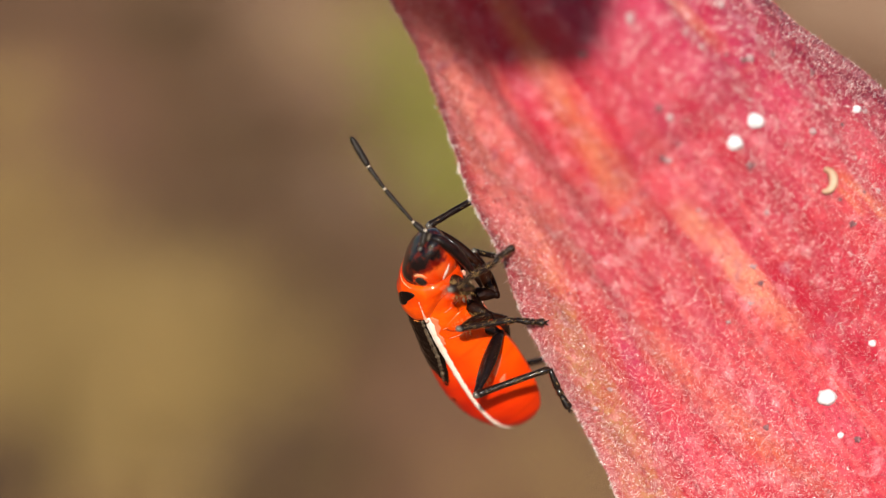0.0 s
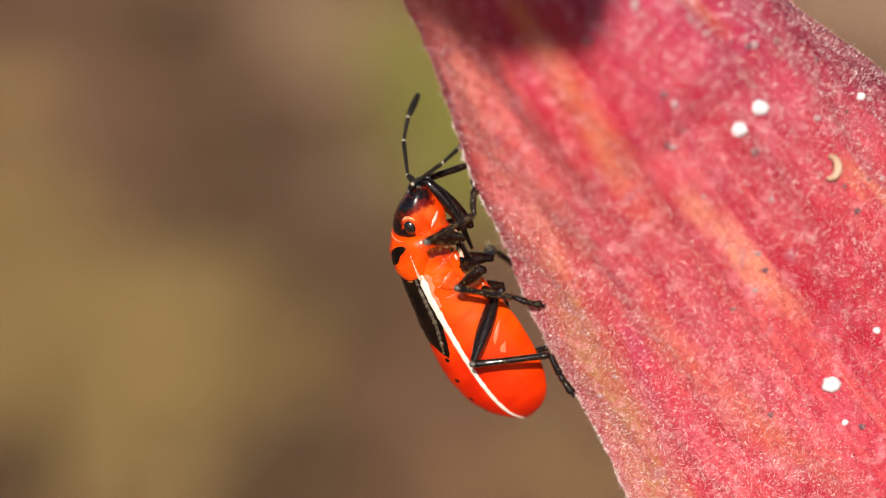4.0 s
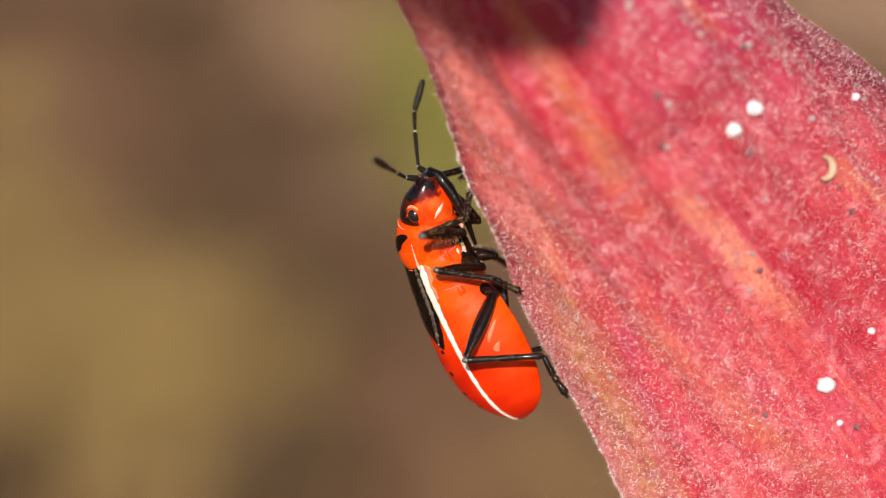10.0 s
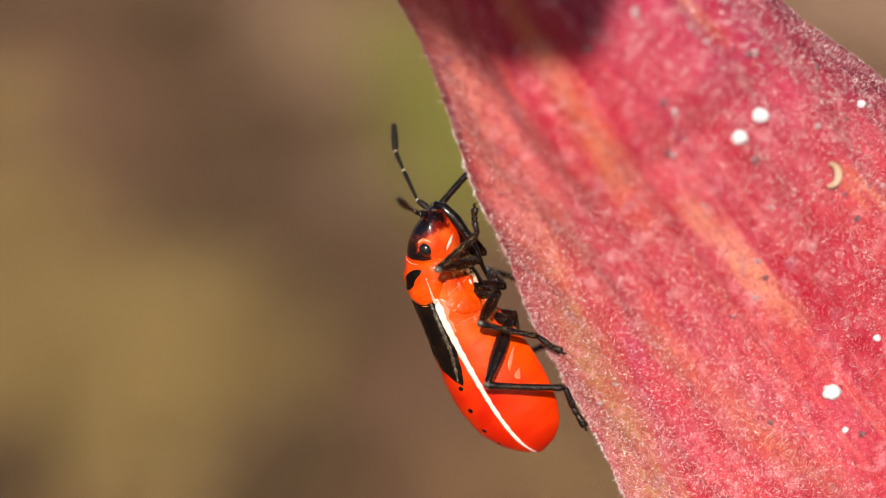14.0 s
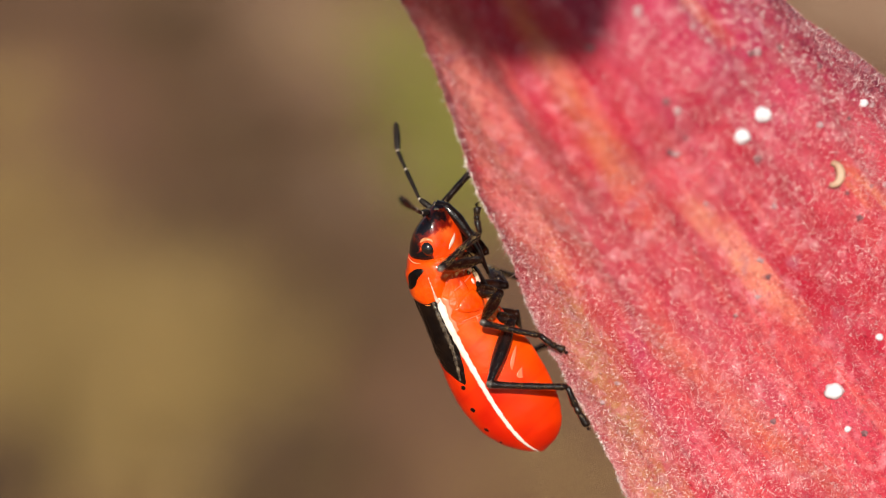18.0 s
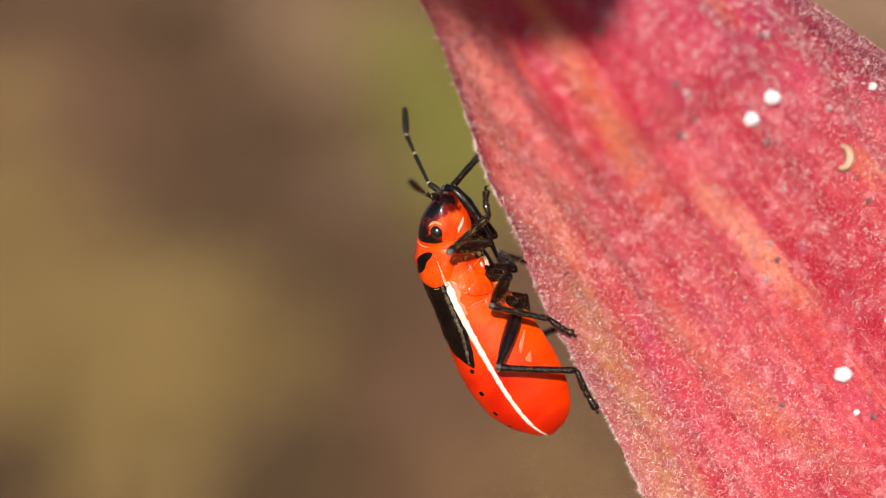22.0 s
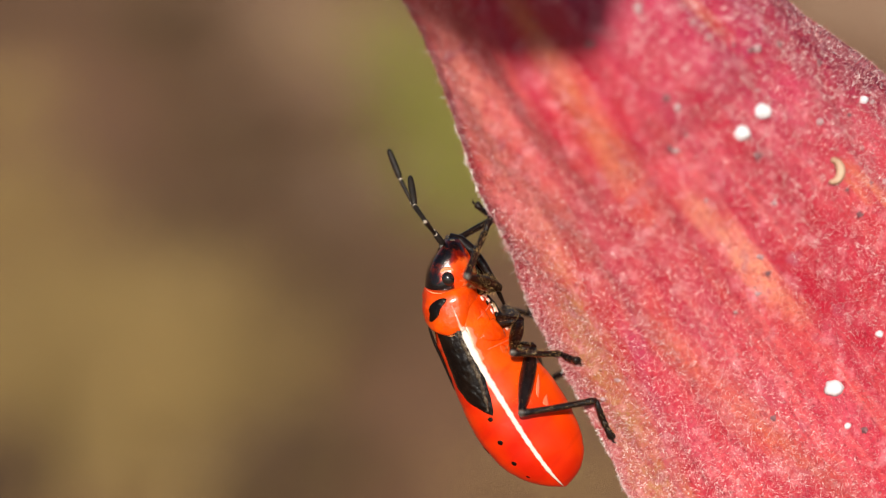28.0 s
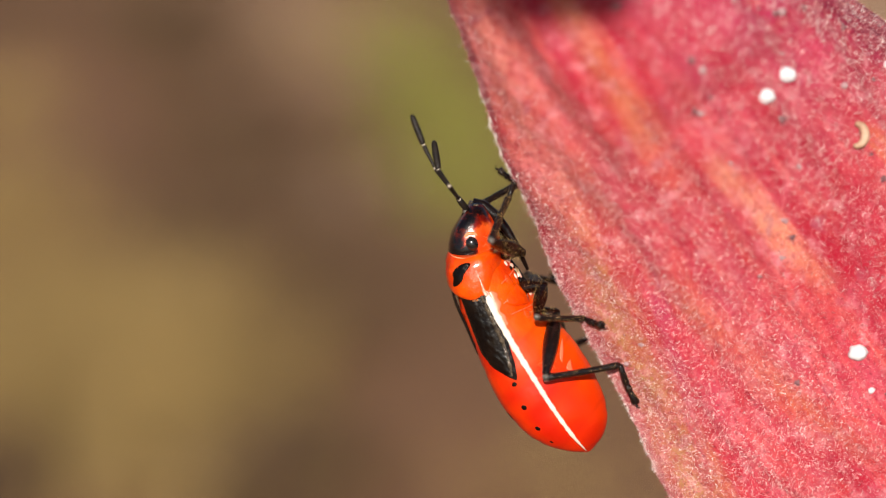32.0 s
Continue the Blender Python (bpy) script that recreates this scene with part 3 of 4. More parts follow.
SKULL = [(-10, -6, 9, 5, 10), (-6, -4, 21, 10, 20), (2, 1, 32, 21, 29), (14, 8, 42, 34, 37), (30, 13, 46, 45, 43), (48, 17, 48, 52, 46), (62, 18, 48, 54, 46), (76, 18, 42, 48, 41), (88, 18, 34, 38, 34)]


def section(rows, a):
    """Line height, half width, height above and below at a units from the brow."""
    xs = [r[0] for r in rows]
    return [float(np.interp(a, xs, [r[k] for r in rows])) for k in (1, 2, 3, 4)]


def skin(rows, a, th, lift=0.0):
    """Body-space place: a units from the brow, th degrees round (0 the right margin, 90 the back, -90 the belly, 180 the left margin)."""
    z, w, up, dn = section(rows, a)
    c, s = math.cos(radians(th)), math.sin(radians(th))
    full = 0.66 if rows is PRONOTUM or rows is SKULL else 0.76
    c, s = (math.copysign(abs(c) ** 1.5, c), s) if s < 0 else (math.copysign(abs(c) ** full, c), s ** full)
    return Vector(((MID - a) * U, -(w + lift) * c * U, (z + (((up if s > 0 else dn) + lift) * s)) * U))


def smooth_stations(rows, n):
    """Stations eased towards both ends."""
    a0, a1 = rows[0][0], rows[-1][0]
    return [a0 + (a1 - a0) * (0.5 - 0.5 * math.cos(math.pi * i / n)) for i in range(n + 1)]


def refined(rows):
    """Rows rounded by corner cutting."""
    for _ in range(3):
        out = [rows[0]]
        for p, q in zip(rows, rows[1:]):
            out.append(tuple(0.75 * x + 0.25 * y for x, y in zip(p, q)))
            out.append(tuple(0.25 * x + 0.75 * y for x, y in zip(p, q)))
        rows = out + [rows[-1]]
    return rows


ABDOMEN, THORAX, PRONOTUM, SKULL, TRUNK = [refined(r) for r in (ABDOMEN, THORAX, PRONOTUM, SKULL, TRUNK)]


def front_edge(th):
    """Where the pronotum begins: far forward on the back, behind the eyes at the sides."""
    up = math.sin(radians(th))
    return 72 - 26 * up ** 1.3 if up > 0 else 72 - 6 * up


def hind_edge(th):
    """Where the pronotum ends: furthest back at the side margins."""
    up = math.sin(radians(th))
    return 147 - 30 * up ** 2.2 if up > 0 else 147 - 40 * (-up) ** 0.8


def shell(name, rows, material, label="", crease=0.0, uneven=0.0):
    rings = []
    for a in smooth_stations(rows, 44):
        lift = -crease * max(0.0, math.sin((a - 150) * 2 * math.pi / 52)) ** 8 if crease else 0.0
        rings.append([skin(rows, a, k * 7.5, lift + uneven * noise.noise(Vector((a * 0.055, math.cos(k * 0.131) * 2.2, math.sin(k * 0.131) * 2.2)))) for k in range(48)])
    return part(name, loft(rings), material, bug, label)


def collar(name, material, label, uneven):
    """The pronotum: a saddle with rounded front and hind edges, sunk towards the belly."""
    rings = []
    for i in range(31):
        t = i / 30
        ring = []
        for k in range(64):
            th = k * 5.625
            a = front_edge(th) + (hind_edge(th) - front_edge(th)) * t
            edge = -7 * (1 - math.sin(math.pi * min(max(t, 0.0), 1.0)) ** 0.25)
            sunk = -9 * min(1, max(0.0, -2.5 * math.sin(radians(th)))) * min(1, max(0.0, (a - 90) / 30))
            groove = -1.6 * math.exp(-((t - 0.30) / 0.07) ** 2) * max(0.0, math.sin(radians(th)))
            ring.append(skin(PRONOTUM, a, th, edge + sunk + groove + uneven * noise.noise(Vector((a * 0.055, math.cos(radians(th)) * 2.2, math.sin(radians(th)) * 2.2)))))
        rings.append(ring)
    return part(name, loft(rings), material, bug, label)


def patch(name, rows, a0, a1, lo, hi, material, lift=2.5, label="", steps=26, across=10, parent=None, uneven=0.0):
    """A raised plate on the skin between two angles that follow functions of 0..1 along it."""
    rings = []
    for i in range(steps + 1):
        t = i / steps
        a = a0 + (a1 - a0) * t
        l, h = lo(t), hi(t)
        edge = math.sin(math.pi * min(max(t, 0.02), 0.98)) ** 0.35
        outer = [skin(rows, a, l + (h - l) * k / across, lift * edge * math.sin(math.pi * min(max(k / across, 0.04), 0.96)) ** 0.4 + uneven * noise.noise(Vector((a * 0.07, k * 0.45, 3.0)))) for k in range(across + 1)]
        inner = [skin(rows, a, l + (h - l) * k / across, -2.0) for k in range(across, -1, -1)]
        rings.append(outer + inner)
    return part(name, loft(rings), material, parent or bug, label)


abdomen = shell("abdomen", ABDOMEN, ORANGE, "glossy orange-red abdomen", 1.2)
thorax = shell("thorax", THORAX, ORANGE_PLATE, "orange thorax", uneven=2.2)
pronotum = collar("pronotum", ORANGE_PLATE, "orange pronotum with two black marks", 1.6)
head = shell("head", SKULL, HEAD, "orange head with a glossy black crown")


def mirrored(th, side):
    return th if side > 0 else 180 - th


for side in (1, -1):
    m = lambda th, s=side: mirrored(th, s)
    pad_lo = lambda t: float(np.interp(t, [0, 0.33, 0.6, 0.84, 0.97, 1], [0.4, 0.6, 2, 8.5, 14, 17]))
    pad_hi = lambda t: float(np.interp(t, [0, 0.1, 0.43, 0.58, 0.74, 0.87, 0.96, 1], [48, 49, 57, 59, 49, 34, 23, 18]))
    patch("wing_pad", TRUNK, 128, 301, lambda t: m(pad_lo(t)), lambda t: m(pad_hi(t)), JET, 4.0, "glossy black wing pad", 60, 22, uneven=1.1)
    ridge = [skin(TRUNK, 140 + 150 * t, m(pad_lo((12 + 150 * t) / 173) + 6), 5.2) for t in (i / 120 for i in range(121))]
    part("wing_edge", tube(ridge, [U * (1.7 + 2.0 * math.sin(math.pi * (i + 0.5) / 122) ** 0.5 + 0.5 * math.sin(i * 1.15 + 4.0 * math.sin(i * 0.21)) + 0.4 * math.sin(i * 0.73 + 1) + 0.4 * math.sin(i * 0.37)) for i in range(121)], 8), BEAD, bug, "raised glossy wing pad edge")
    patch("pronotum_mark", PRONOTUM, 76, 107, lambda t: m(21 + 25 * t - (19 + 5 * math.sin(7 * t + 0.6)) * math.sin(math.pi * t) ** 0.5), lambda t: m(23 + 25 * t + (17 + 6 * math.sin(6 * t + 1)) * math.sin(math.pi * t) ** 0.5), JET, 1.0, "black mark")
    for a, th, r in ((306, 23.5, 4.5), (351, 30, 5), (396, 35.5, 4.8), (430, 41, 3), (358, 82, 8)):
        deg = math.degrees(r / 66)
        patch("black_spot", ABDOMEN, a - r, a + r, lambda t, th=th, d=deg: m(th - d * math.sin(math.pi * t) ** 0.5), lambda t, th=th, d=deg: m(th + d * math.sin(math.pi * t) ** 0.5), JET, 0.6, "small black spot", 8, 6, abdomen)
    # cream line along the margin
    rings = []
    for i in range(61):
        t = i / 60
        a = 138 + 338 * t
        wide = (5.4 + 6.5 * (1 - t) ** 2) * min(1, (1 - t) * 6 + 0.25) * min(1, 0.35 + t * 12) * (1 + 0.10 * math.sin(i * 2.3) + 0.08 * math.sin(i * 5.1))
        z, w, up, dn = section(TRUNK, a)
        lift = 3.6
        ring = []
        for k in range(10):
            b = 2 * math.pi * k / 10
            ring.append(Vector(((MID - a) * U, -side * (w - 2 + lift * math.cos(b) + 1.5) * U, (z + 2 + wide * 0.72 * math.sin(b)) * U)))
        rings.append(ring)
    part("side_line", loft(rings), CREAM, bug, "cream white line along the side")
    # raised pale patches that paint in two reflections on the flank
    for a, th, n, h, k in ((292, -46, 18, 6, 22), (322, -44, 9, 8, 6)):
        patch("flank_glare", ABDOMEN, a - n, a + n, lambda t, th=th, k=k: m(th + k * (t - 0.5)), lambda t, th=th, h=h, k=k: m(th + k * (t - 0.5) + h * math.sin(math.pi * t) ** 0.7), FLANK, 0.5, "pale pinkish glare painted on the flank", 12, 6, abdomen)
    patch("pale_shoulder", THORAX, 140, 221, lambda t: m(-2), lambda t: m(-4 - (7 + 3 * math.sin(9 * t) + 2 * math.sin(23 * t)) * (1 - t) ** 0.4 * min(1, 0.2 + 6 * t)), FLANK, 1.4, "pale pink band below the side line", 40, 6, thorax)
    # pronotum ridge; its paleness and thick hind end paint in a sun glint
    ridge = [skin(PRONOTUM, 96 + 48 * t, m(4 - 4 * t), 0.4) for t in (i / 16 for i in range(17))]
    part("margin_ridge", tube(ridge, [U * (0.5 + 3.4 * (i / 16) ** 2.4 + 0.4 * math.sin(i * 2.1)) for i in range(17)], 8), PINKISH, bug, "pronotum ridge with its white glint put into the colour")
    patch("back_stripe", TRUNK, 114, 236, lambda t: m(77 + 7 * t), lambda t: m(90), JET, 3.0, "thin black stripe along the back", 30, 6)
    # eye with its pale brow
    e = Vector(((MID - 52) * U, -side * 40 * U, 25 * U))
    part("eye", blob(e, (15.5 * U, 12.5 * U, 13.5 * U), 3), EYE_MAT, head, "glossy black eye")
    # a pale crescent in front of the eye
    arc = []
    for phi in np.linspace(radians(30), radians(-60), 15):
        a, up = 52 - 18 * math.cos(phi), 25 + 16.5 * math.sin(phi)
        z, w, high, low = section(SKULL, a)
        rise = min(1.0, abs((up - z) / (high if up > z else low)))
        flat = math.sqrt(1 - (rise ** (1 / 0.66)) ** 2) ** 0.66 if up > z else math.sqrt(1 - rise * rise) ** 1.5
        arc.append(Vector(((MID - a) * U, -side * (w * flat - 0.6) * U, up * U)))
    part("brow", tube(arc, [U * (0.5 + 3.0 * math.sin(math.pi * (i + 0.6) / 15.2)) for i in range(15)], 8), BROW, head, "pale crescent before the eye")
    # pale rims and pleural seams
    for edge, lo, hi, r, off, mat in ((front_edge, 12, 56, 1.0, 1.2, BROW), (hind_edge, 4, 22, 0.7, -1.6, RIM)):
        pts = [skin(PRONOTUM, edge(th) + off, m(th), -1.2) for th in np.linspace(lo, hi, 26)]
        part("pale_seam", tube(pts, [r * U * math.sin(math.pi * (i + 1) / 28) ** 0.5 for i in range(26)], 6), mat, bug)
    for a, lo, hi, lean in ((126, -66, -24, 12), (162, -75, -14, 8), (199, -70, -16, -6)):
        pts = [skin(THORAX, a + lean * (th - lo) / (hi - lo), m(th), 1.2) for th in np.linspace(lo, hi, 22)]
        part("pale_seam", tube(pts, [(0.9 + 0.3 * math.sin(i * 1.7)) * U * math.sin(math.pi * (i + 1) / 24) ** 0.5 for i in range(22)], 6), FLANK, bug)
    patch("cheek_plate", SKULL, 47, 69, lambda t: m(-62 + 28 * t - 6 * math.sin(math.pi * t)), lambda t: m(-62 + 28 * t + 6 * math.sin(math.pi * t)), BLUSH, 1.0, "pale pink curved line on the cheek", 14, 6, head)
    patch("pleural_plate", THORAX, 150, 192, lambda t: m(-52 - 6 * math.sin(math.pi * t)), lambda t: m(-52 + 34 * math.sin(math.pi * t) ** 0.7), ORANGE_PLATE, 3.5, "raised orange plate", 16, 8)
    for a, th, r in ((134, -70, 8), (212, -76, 9), (160, -72, 6)):
        part("joint_membrane", blob(skin(THORAX, a, m(th), 0), (r * U * 1.2, r * U * 0.5, r * U * 0.7), 3, 0.6, a), MEMBRANE, thorax, "pale membrane at the leg base")
    for a, th, r in ((140, -36, 14), (206, -34, 15)):
        part("side_lobe", blob(skin(THORAX, a, m(th), -8), (r * U * 1.3, r * U * 0.5, r * U), 3, 0.2, a), ORANGE_PLATE, thorax)
    patch("coxal_lobe", THORAX, 98, 114, lambda t: m(-64 - 8 * math.sin(math.pi * t)), lambda t: m(-64 + 8 * math.sin(math.pi * t)), BLUSH, 2.5, "pale pink lobe over the leg base", 8, 6)
    for a, th, r in ((102, -66, 8), (119, -64, 5), (141, -69, 7), (177, -68, 6)):
        part("pale_lobe", blob(skin(THORAX, a, m(th), 0), (r * U, r * 0.5 * U, r * 0.7 * U), 3, 0.5, a), BLUSH, thorax, "small pale lobe at a leg base")
    for a, th, r in ((122, -58, 4), (150, -66, 6)):
        part("gland_spot", blob(skin(THORAX, a, m(th)), (r * 1.2 * U, r * U, r * 0.8 * U), 2, 0.3, a), JET, thorax, "black dot")
        part("pale_lobe", blob(skin(THORAX, a - 11, m(th + 7), -1), (6 * U, 3 * U, 4 * U), 2, 0.3, a), BLUSH, thorax, "small pale lobe")

rost = [Vector(((MID - a) * U, 0, z * U)) for a, z in ((-12, -10), (2, -24), (28, -35), (60, -42), (96, -46), (140, -45))]
keel = [Vector(((MID - a) * U, 0, z * U)) for a, z in ((92, -8), (104, -12), (130, -15), (165, -18), (200, -20), (226, -21), (238, -18))]
part("sternum", tube(keel, [5 * U, 13 * U, 17 * U, 18 * U, 17 * U, 13 * U, 5 * U], 16, 1.0), BROWN, thorax, "dark brown underside between the legs")
part("rostrum", tube(rost, [7 * U, 10 * U, 10.5 * U, 8.5 * U, 6 * U, 3 * U], 12), LEG, head, "black folded beak")
part("muzzle", blob(((MID + 4) * U, 0, -4 * U), (9 * U, 12 * U, 11 * U), 3, 0.7, 4), BEAD, head, "knobbly glossy black muzzle")
for x, y, z, r, k in ((-4, -23, 2, 6, 9), (3, -18, -10, 5, 10), (-8, -27, -9, 5, 11), (7, -10, 8, 5, 12), (-2, -12, 16, 5, 13), (-14, -31, 4, 4, 14)):
    part("muzzle_lobe", blob(((MID + x) * U, y * U, z * U), (r * 1.1 * U, r * 0.7 * U, r * U), 2, 0.7, k), BROWN if k % 2 else BEAD, head)
for side in (1, -1):
    part("feeler_socket", blob(((MID + 1) * U, -side * 17 * U, 9 * U), (6 * U, 5 * U, 6 * U), 2, 0.2, side), KNEE, head, "pale grey antenna socket")

COXA = {"front": (106, -46, 30), "middle": (176, -55, 26), "hind": (230, -54, 18)}
LIMB = {"front": (112, 102, 46), "middle": (92, 107, 50), "hind": (137, 138, 80)}
GIRTH = {"front": (14, 7.2, 6.6), "middle": (12, 6.6, 6.8), "hind": (13, 7.0, 6.9)}


def coxa_place(leg, side):
    a, z, y = COXA[leg]
    return Vector(((MID - a) * U, -side * y * U, z * U))


def femur_mesh(length, girth):
    n = 14
    rings = []
    for i in range(n + 1):
        t = i / n
        r = girth * (0.52 + 0.56 * math.sin(math.pi * min(1, t * 1.05 + 0.08)) ** 0.9) * (1 if t < 0.93 else 0.92 - (t - 0.93) * 5)
        rings.append([Vector((t * length * U, r * U * math.cos(b) * 0.72, r * U * math.sin(b))) for b in (2 * math.pi * k / 14 for k in range(14))])
    return loft(rings)


def shin_mesh(length, girth, seed):
    """A slim shank with a swollen knee and short spines."""
    rnd = random.Random(seed)
    n = 16
    rings = []
    for i in range(n + 1):
        t = i / n
        r = girth * (0.86 + 0.35 * max(0, 1 - t * 7) + 0.18 * max(0, t * 6 - 5) + rnd.uniform(-0.04, 0.04)) * (0.6 if i in (0, n) else 1)
        rings.append([Vector((t * length * U, r * U * math.cos(b), r * U * math.sin(b) + 4 * U * math.sin(math.pi * t) * 0.4)) for b in (2 * math.pi * k / 10 for k in range(10))])
    return loft(rings)


def foot_mesh(length, girth):
    """Three joints: a long one, a short one and one that swells to a blunt end."""
    stations = [(0, 0.4), (0.02, 0.72), (0.2, 0.8), (0.42, 0.98), (0.47, 0.9), (0.49, 0.55), (0.51, 0.8), (0.6, 0.95), (0.645, 0.9), (0.66, 0.55), (0.68, 0.75), (0.8, 0.92), (0.93, 1.12), (0.98, 0.95), (1, 0.45)]
    rings = []
    for t, k in stations:
        r = girth * k
        rings.append([Vector((t * length * U, r * U * math.cos(b), r * U * math.sin(b) + 3 * U * math.sin(math.pi * t))) for b in (2 * math.pi * k / 10 for k in range(10))])
    return loft(rings)


def bristles(length, girth, count, seed, parent):
    """Fine golden hairs along a shank."""
    rnd = random.Random(seed)
    v, f = [], []
    for _ in range(count):
        x, b = rnd.uniform(0.08, 0.98) * length * U, rnd.uniform(0, 6.28)
        o = Vector((0, math.cos(b), math.sin(b)))
        p = Vector((x, 0, 0)) + o * girth * 0.75 * U
        s = Vector((0, -math.sin(b), math.cos(b))) * 0.24 * U
        tip = p + o * girth * rnd.uniform(0.35, 0.75) * U + Vector((rnd.uniform(2, 5) * U, 0, 0))
        k = len(v)
        v += [p - s, p + s, tip]
        f.append((k, k + 1, k + 2))
    tagged(raw("bristles", v, f, GOLD, parent, "fine golden bristles"), kind="stuff")


legs = {}
for leg in COXA:
    for side in (1, -1):
        (lf, lt, la), (gf, gt, ga) = LIMB[leg], GIRTH[leg]
        c = coxa_place(leg, side)
        cone = [c + Vector((x * U, -side * y * U, z * U)) for x, y, z in ((19, -15, 42), (16, -12, 36), (12, -8, 26), (7, -4, 13), (2, 0, 2), (-1, 0, -3))]
        base = part("coxa", tube(cone, [6 * U, 12 * U, 13 * U, 11 * U, 8 * U, 5 * U], 14, 0.85), BROWN, bug, "dark brown leg base")
        along = [c + Vector(((2 + 14 * k / 60) * U, -side * (4 - 8 * k / 60) * U, (2 + 34 * k / 60) * U)) for k in range(61)]
        hair = random.Random(31 + side)
        v, f = [], []
        for q in along if side > 0 else along[::4]:
            tilt = hair.uniform(0, 6.28)
            o = Vector((math.cos(tilt), -abs(math.sin(tilt)) * side, hair.uniform(-0.6, 0.1))).normalized()
            k = len(v)
            v += [q + o * 8 * U - Vector((0.3 * U, 0, 0)), q + o * 8 * U + Vector((0.3 * U, 0, 0)), q + o * hair.uniform(14, 19) * U]
            f.append((k, k + 1, k + 2))
        tagged(raw("bristles", v, f, GOLD, base, "fine golden bristles"), kind="stuff")
        part("trochanter", blob(c + Vector((0, 0, -2 * U)), (8 * U, 7 * U, 7 * U), 2, 0.3, side + 3), BROWN, bug)
        fem = part("femur", femur_mesh(lf, gf), BROWN if leg != "hind" else LEG, bug, "dark brown thigh" if leg != "hind" else "black thigh")
        shin = part("tibia", shin_mesh(lt, gt, 5), LEG, bug, "slim black shank")
        part("knee", blob((1.5 * U, 0, 0), (gt * 1.0 * U, gt * 1.0 * U, gt * 1.0 * U), 2, 0.3, 2), KNEE, shin, "grey knee joint")
        foot = part("tarsus", foot_mesh(la, ga), LEG, bug, "jointed black foot")
        for k in (-1, 1):
            claw = [Vector((la * 0.97 * U, 0, 0)), Vector(((la + 5) * U, k * 3 * U, 2 * U)), Vector(((la + 8) * U, k * 5 * U, -3 * U))]
            part("claw", tube(claw, [2.2 * U, 1.7 * U, 0.5 * U], 6), LEG, foot)
        bristles(lf, gf * 1.15, 150 if side > 0 else 50, 27 + side, fem)
        bristles(lt, gt, 170 if side > 0 else 50, 7 + side, shin)
        bristles(la, ga, 90 if side > 0 else 30, 17 + side, foot)
        legs[leg, side] = (fem, shin, foot)

FEELER = (28, 76, 48, 60)
feelers = {}
for side in (1, -1):
    row = []
    for k, length in enumerate(FEELER):
        r = (5.8, 4.4, 4.6, 6.4)[k]
        n = 12
        rings = []
        for i in range(n + 1):
            t = i / n
            g = r * (0.62 + 0.38 * (math.sin(math.pi * (0.12 + 0.8 * t)) if k in (0, 3) else t)) * (0.55 if i in (0, n) else 1)
            rings.append([Vector((t * length * U, g * U * math.cos(b), g * U * math.sin(b))) for b in (2 * math.pi * j / 10 for j in range(10))])
        seg = part("antenna_joint", loft(rings), DULL, bug, "black antenna joint")
        if k:
            part("pale_ring", blob((0, 0, 0), (3 * U, 3.7 * U, 3.7 * U), 2), RING, seg, "pale ring")
        row.append(seg)
    feelers[side] = row


# ---- how it moves ----
def neck_pose(turn):
    """The head turned on its neck, by degrees towards the right side."""
    neck = Vector(((MID - 80) * U, 0, 18 * U))
    return Matrix.Translation(neck) @ Matrix.Rotation(radians(-turn), 4, "Z") @ Matrix.Translation(-neck)


def feeler_base(side, turn):
    return neck_pose(turn) @ Vector(((MID + 5) * U, -side * 15 * U, 6 * U))


SWAY_1 = [(0.0, 0.5, 0.5), (0.5, 11.8, -17.9), (1.0, 27.1, -39.3), (1.5, 18.9, -29.6), (2.0, 1.0, -7.2), (2.5, 14.0, -14.0), (2.6, 2.0, -5.0), (2.8, 2.0, -17.0), (3.0, 25.0, -32.2), (3.1, -1.0, -16.0), (3.2, -9.0, 3.0), (3.3, -6.0, 13.0), (3.4, -5.0, 7.0), (3.5, 5.0, -20.0), (5.5, 18.4, -23.5),
          (6.0, -8.1, -12.7), (6.5, 2.1, -14.3), (7.0, 6.6, -28.1), (7.5, 4.1, -17.3), (8.0, -9.2, -6.6), (8.5, -5.1, -15.3), (9.0, -0.5, -24.0), (9.5, -5.6, -17.3), (10.0, -1.0, -20.9)]
SWAY_2 = [(10.5, -12.2, -6.6), (11.0, -2.0, -14.8), (11.5, 9.7, -25.5), (12.0, 7.2, -17.3), (12.5, 5.1, -6.1), (13.0, 0.0, 0.0), (13.5, 1.0, 2.6), (14.0, 8.7, -8.7), (14.5, 6.1, -1.5),
          (16.5, 11.8, -10.7), (17.0, 13.3, -8.7), (17.5, 8.7, -7.2), (18.0, 12.8, -10.2), (18.5, 17.4, -17.9), (19.0, 21.0, -27.6), (19.5, 29.1, -40.8), (20.0, 36.8, -59.7), (20.5, 31.7, -50.5)]
SWAY_3 = [(21.0, 29.1, -45.9), (21.5, 29.6, -40.3), (22.0, 28.6, -39.3), (22.5, 19.9, -32.6), (23.0, 9.7, -21.9), (23.5, 15.8, -21.5), (24.0, 23.0, -34.2), (24.5, 19.4, -40.3), (25.0, 30.7, -44.4), (25.5, 8.7, -10.2),
          (27.5, 14.3, -9.7), (28.0, 12.8, -15.8), (28.5, 14.3, -18.9), (29.0, 31.2, -34.7), (29.5, 32.2, -48.5), (30.0, 24.5, -34.7), (30.5, 11.2, -11.2), (31.0, 26.6, -35.7), (31.5, 46.5, -70.9), (32.0, 54.6, -77.6)]
SWAY = SWAY_1 + SWAY_2 + SWAY_3


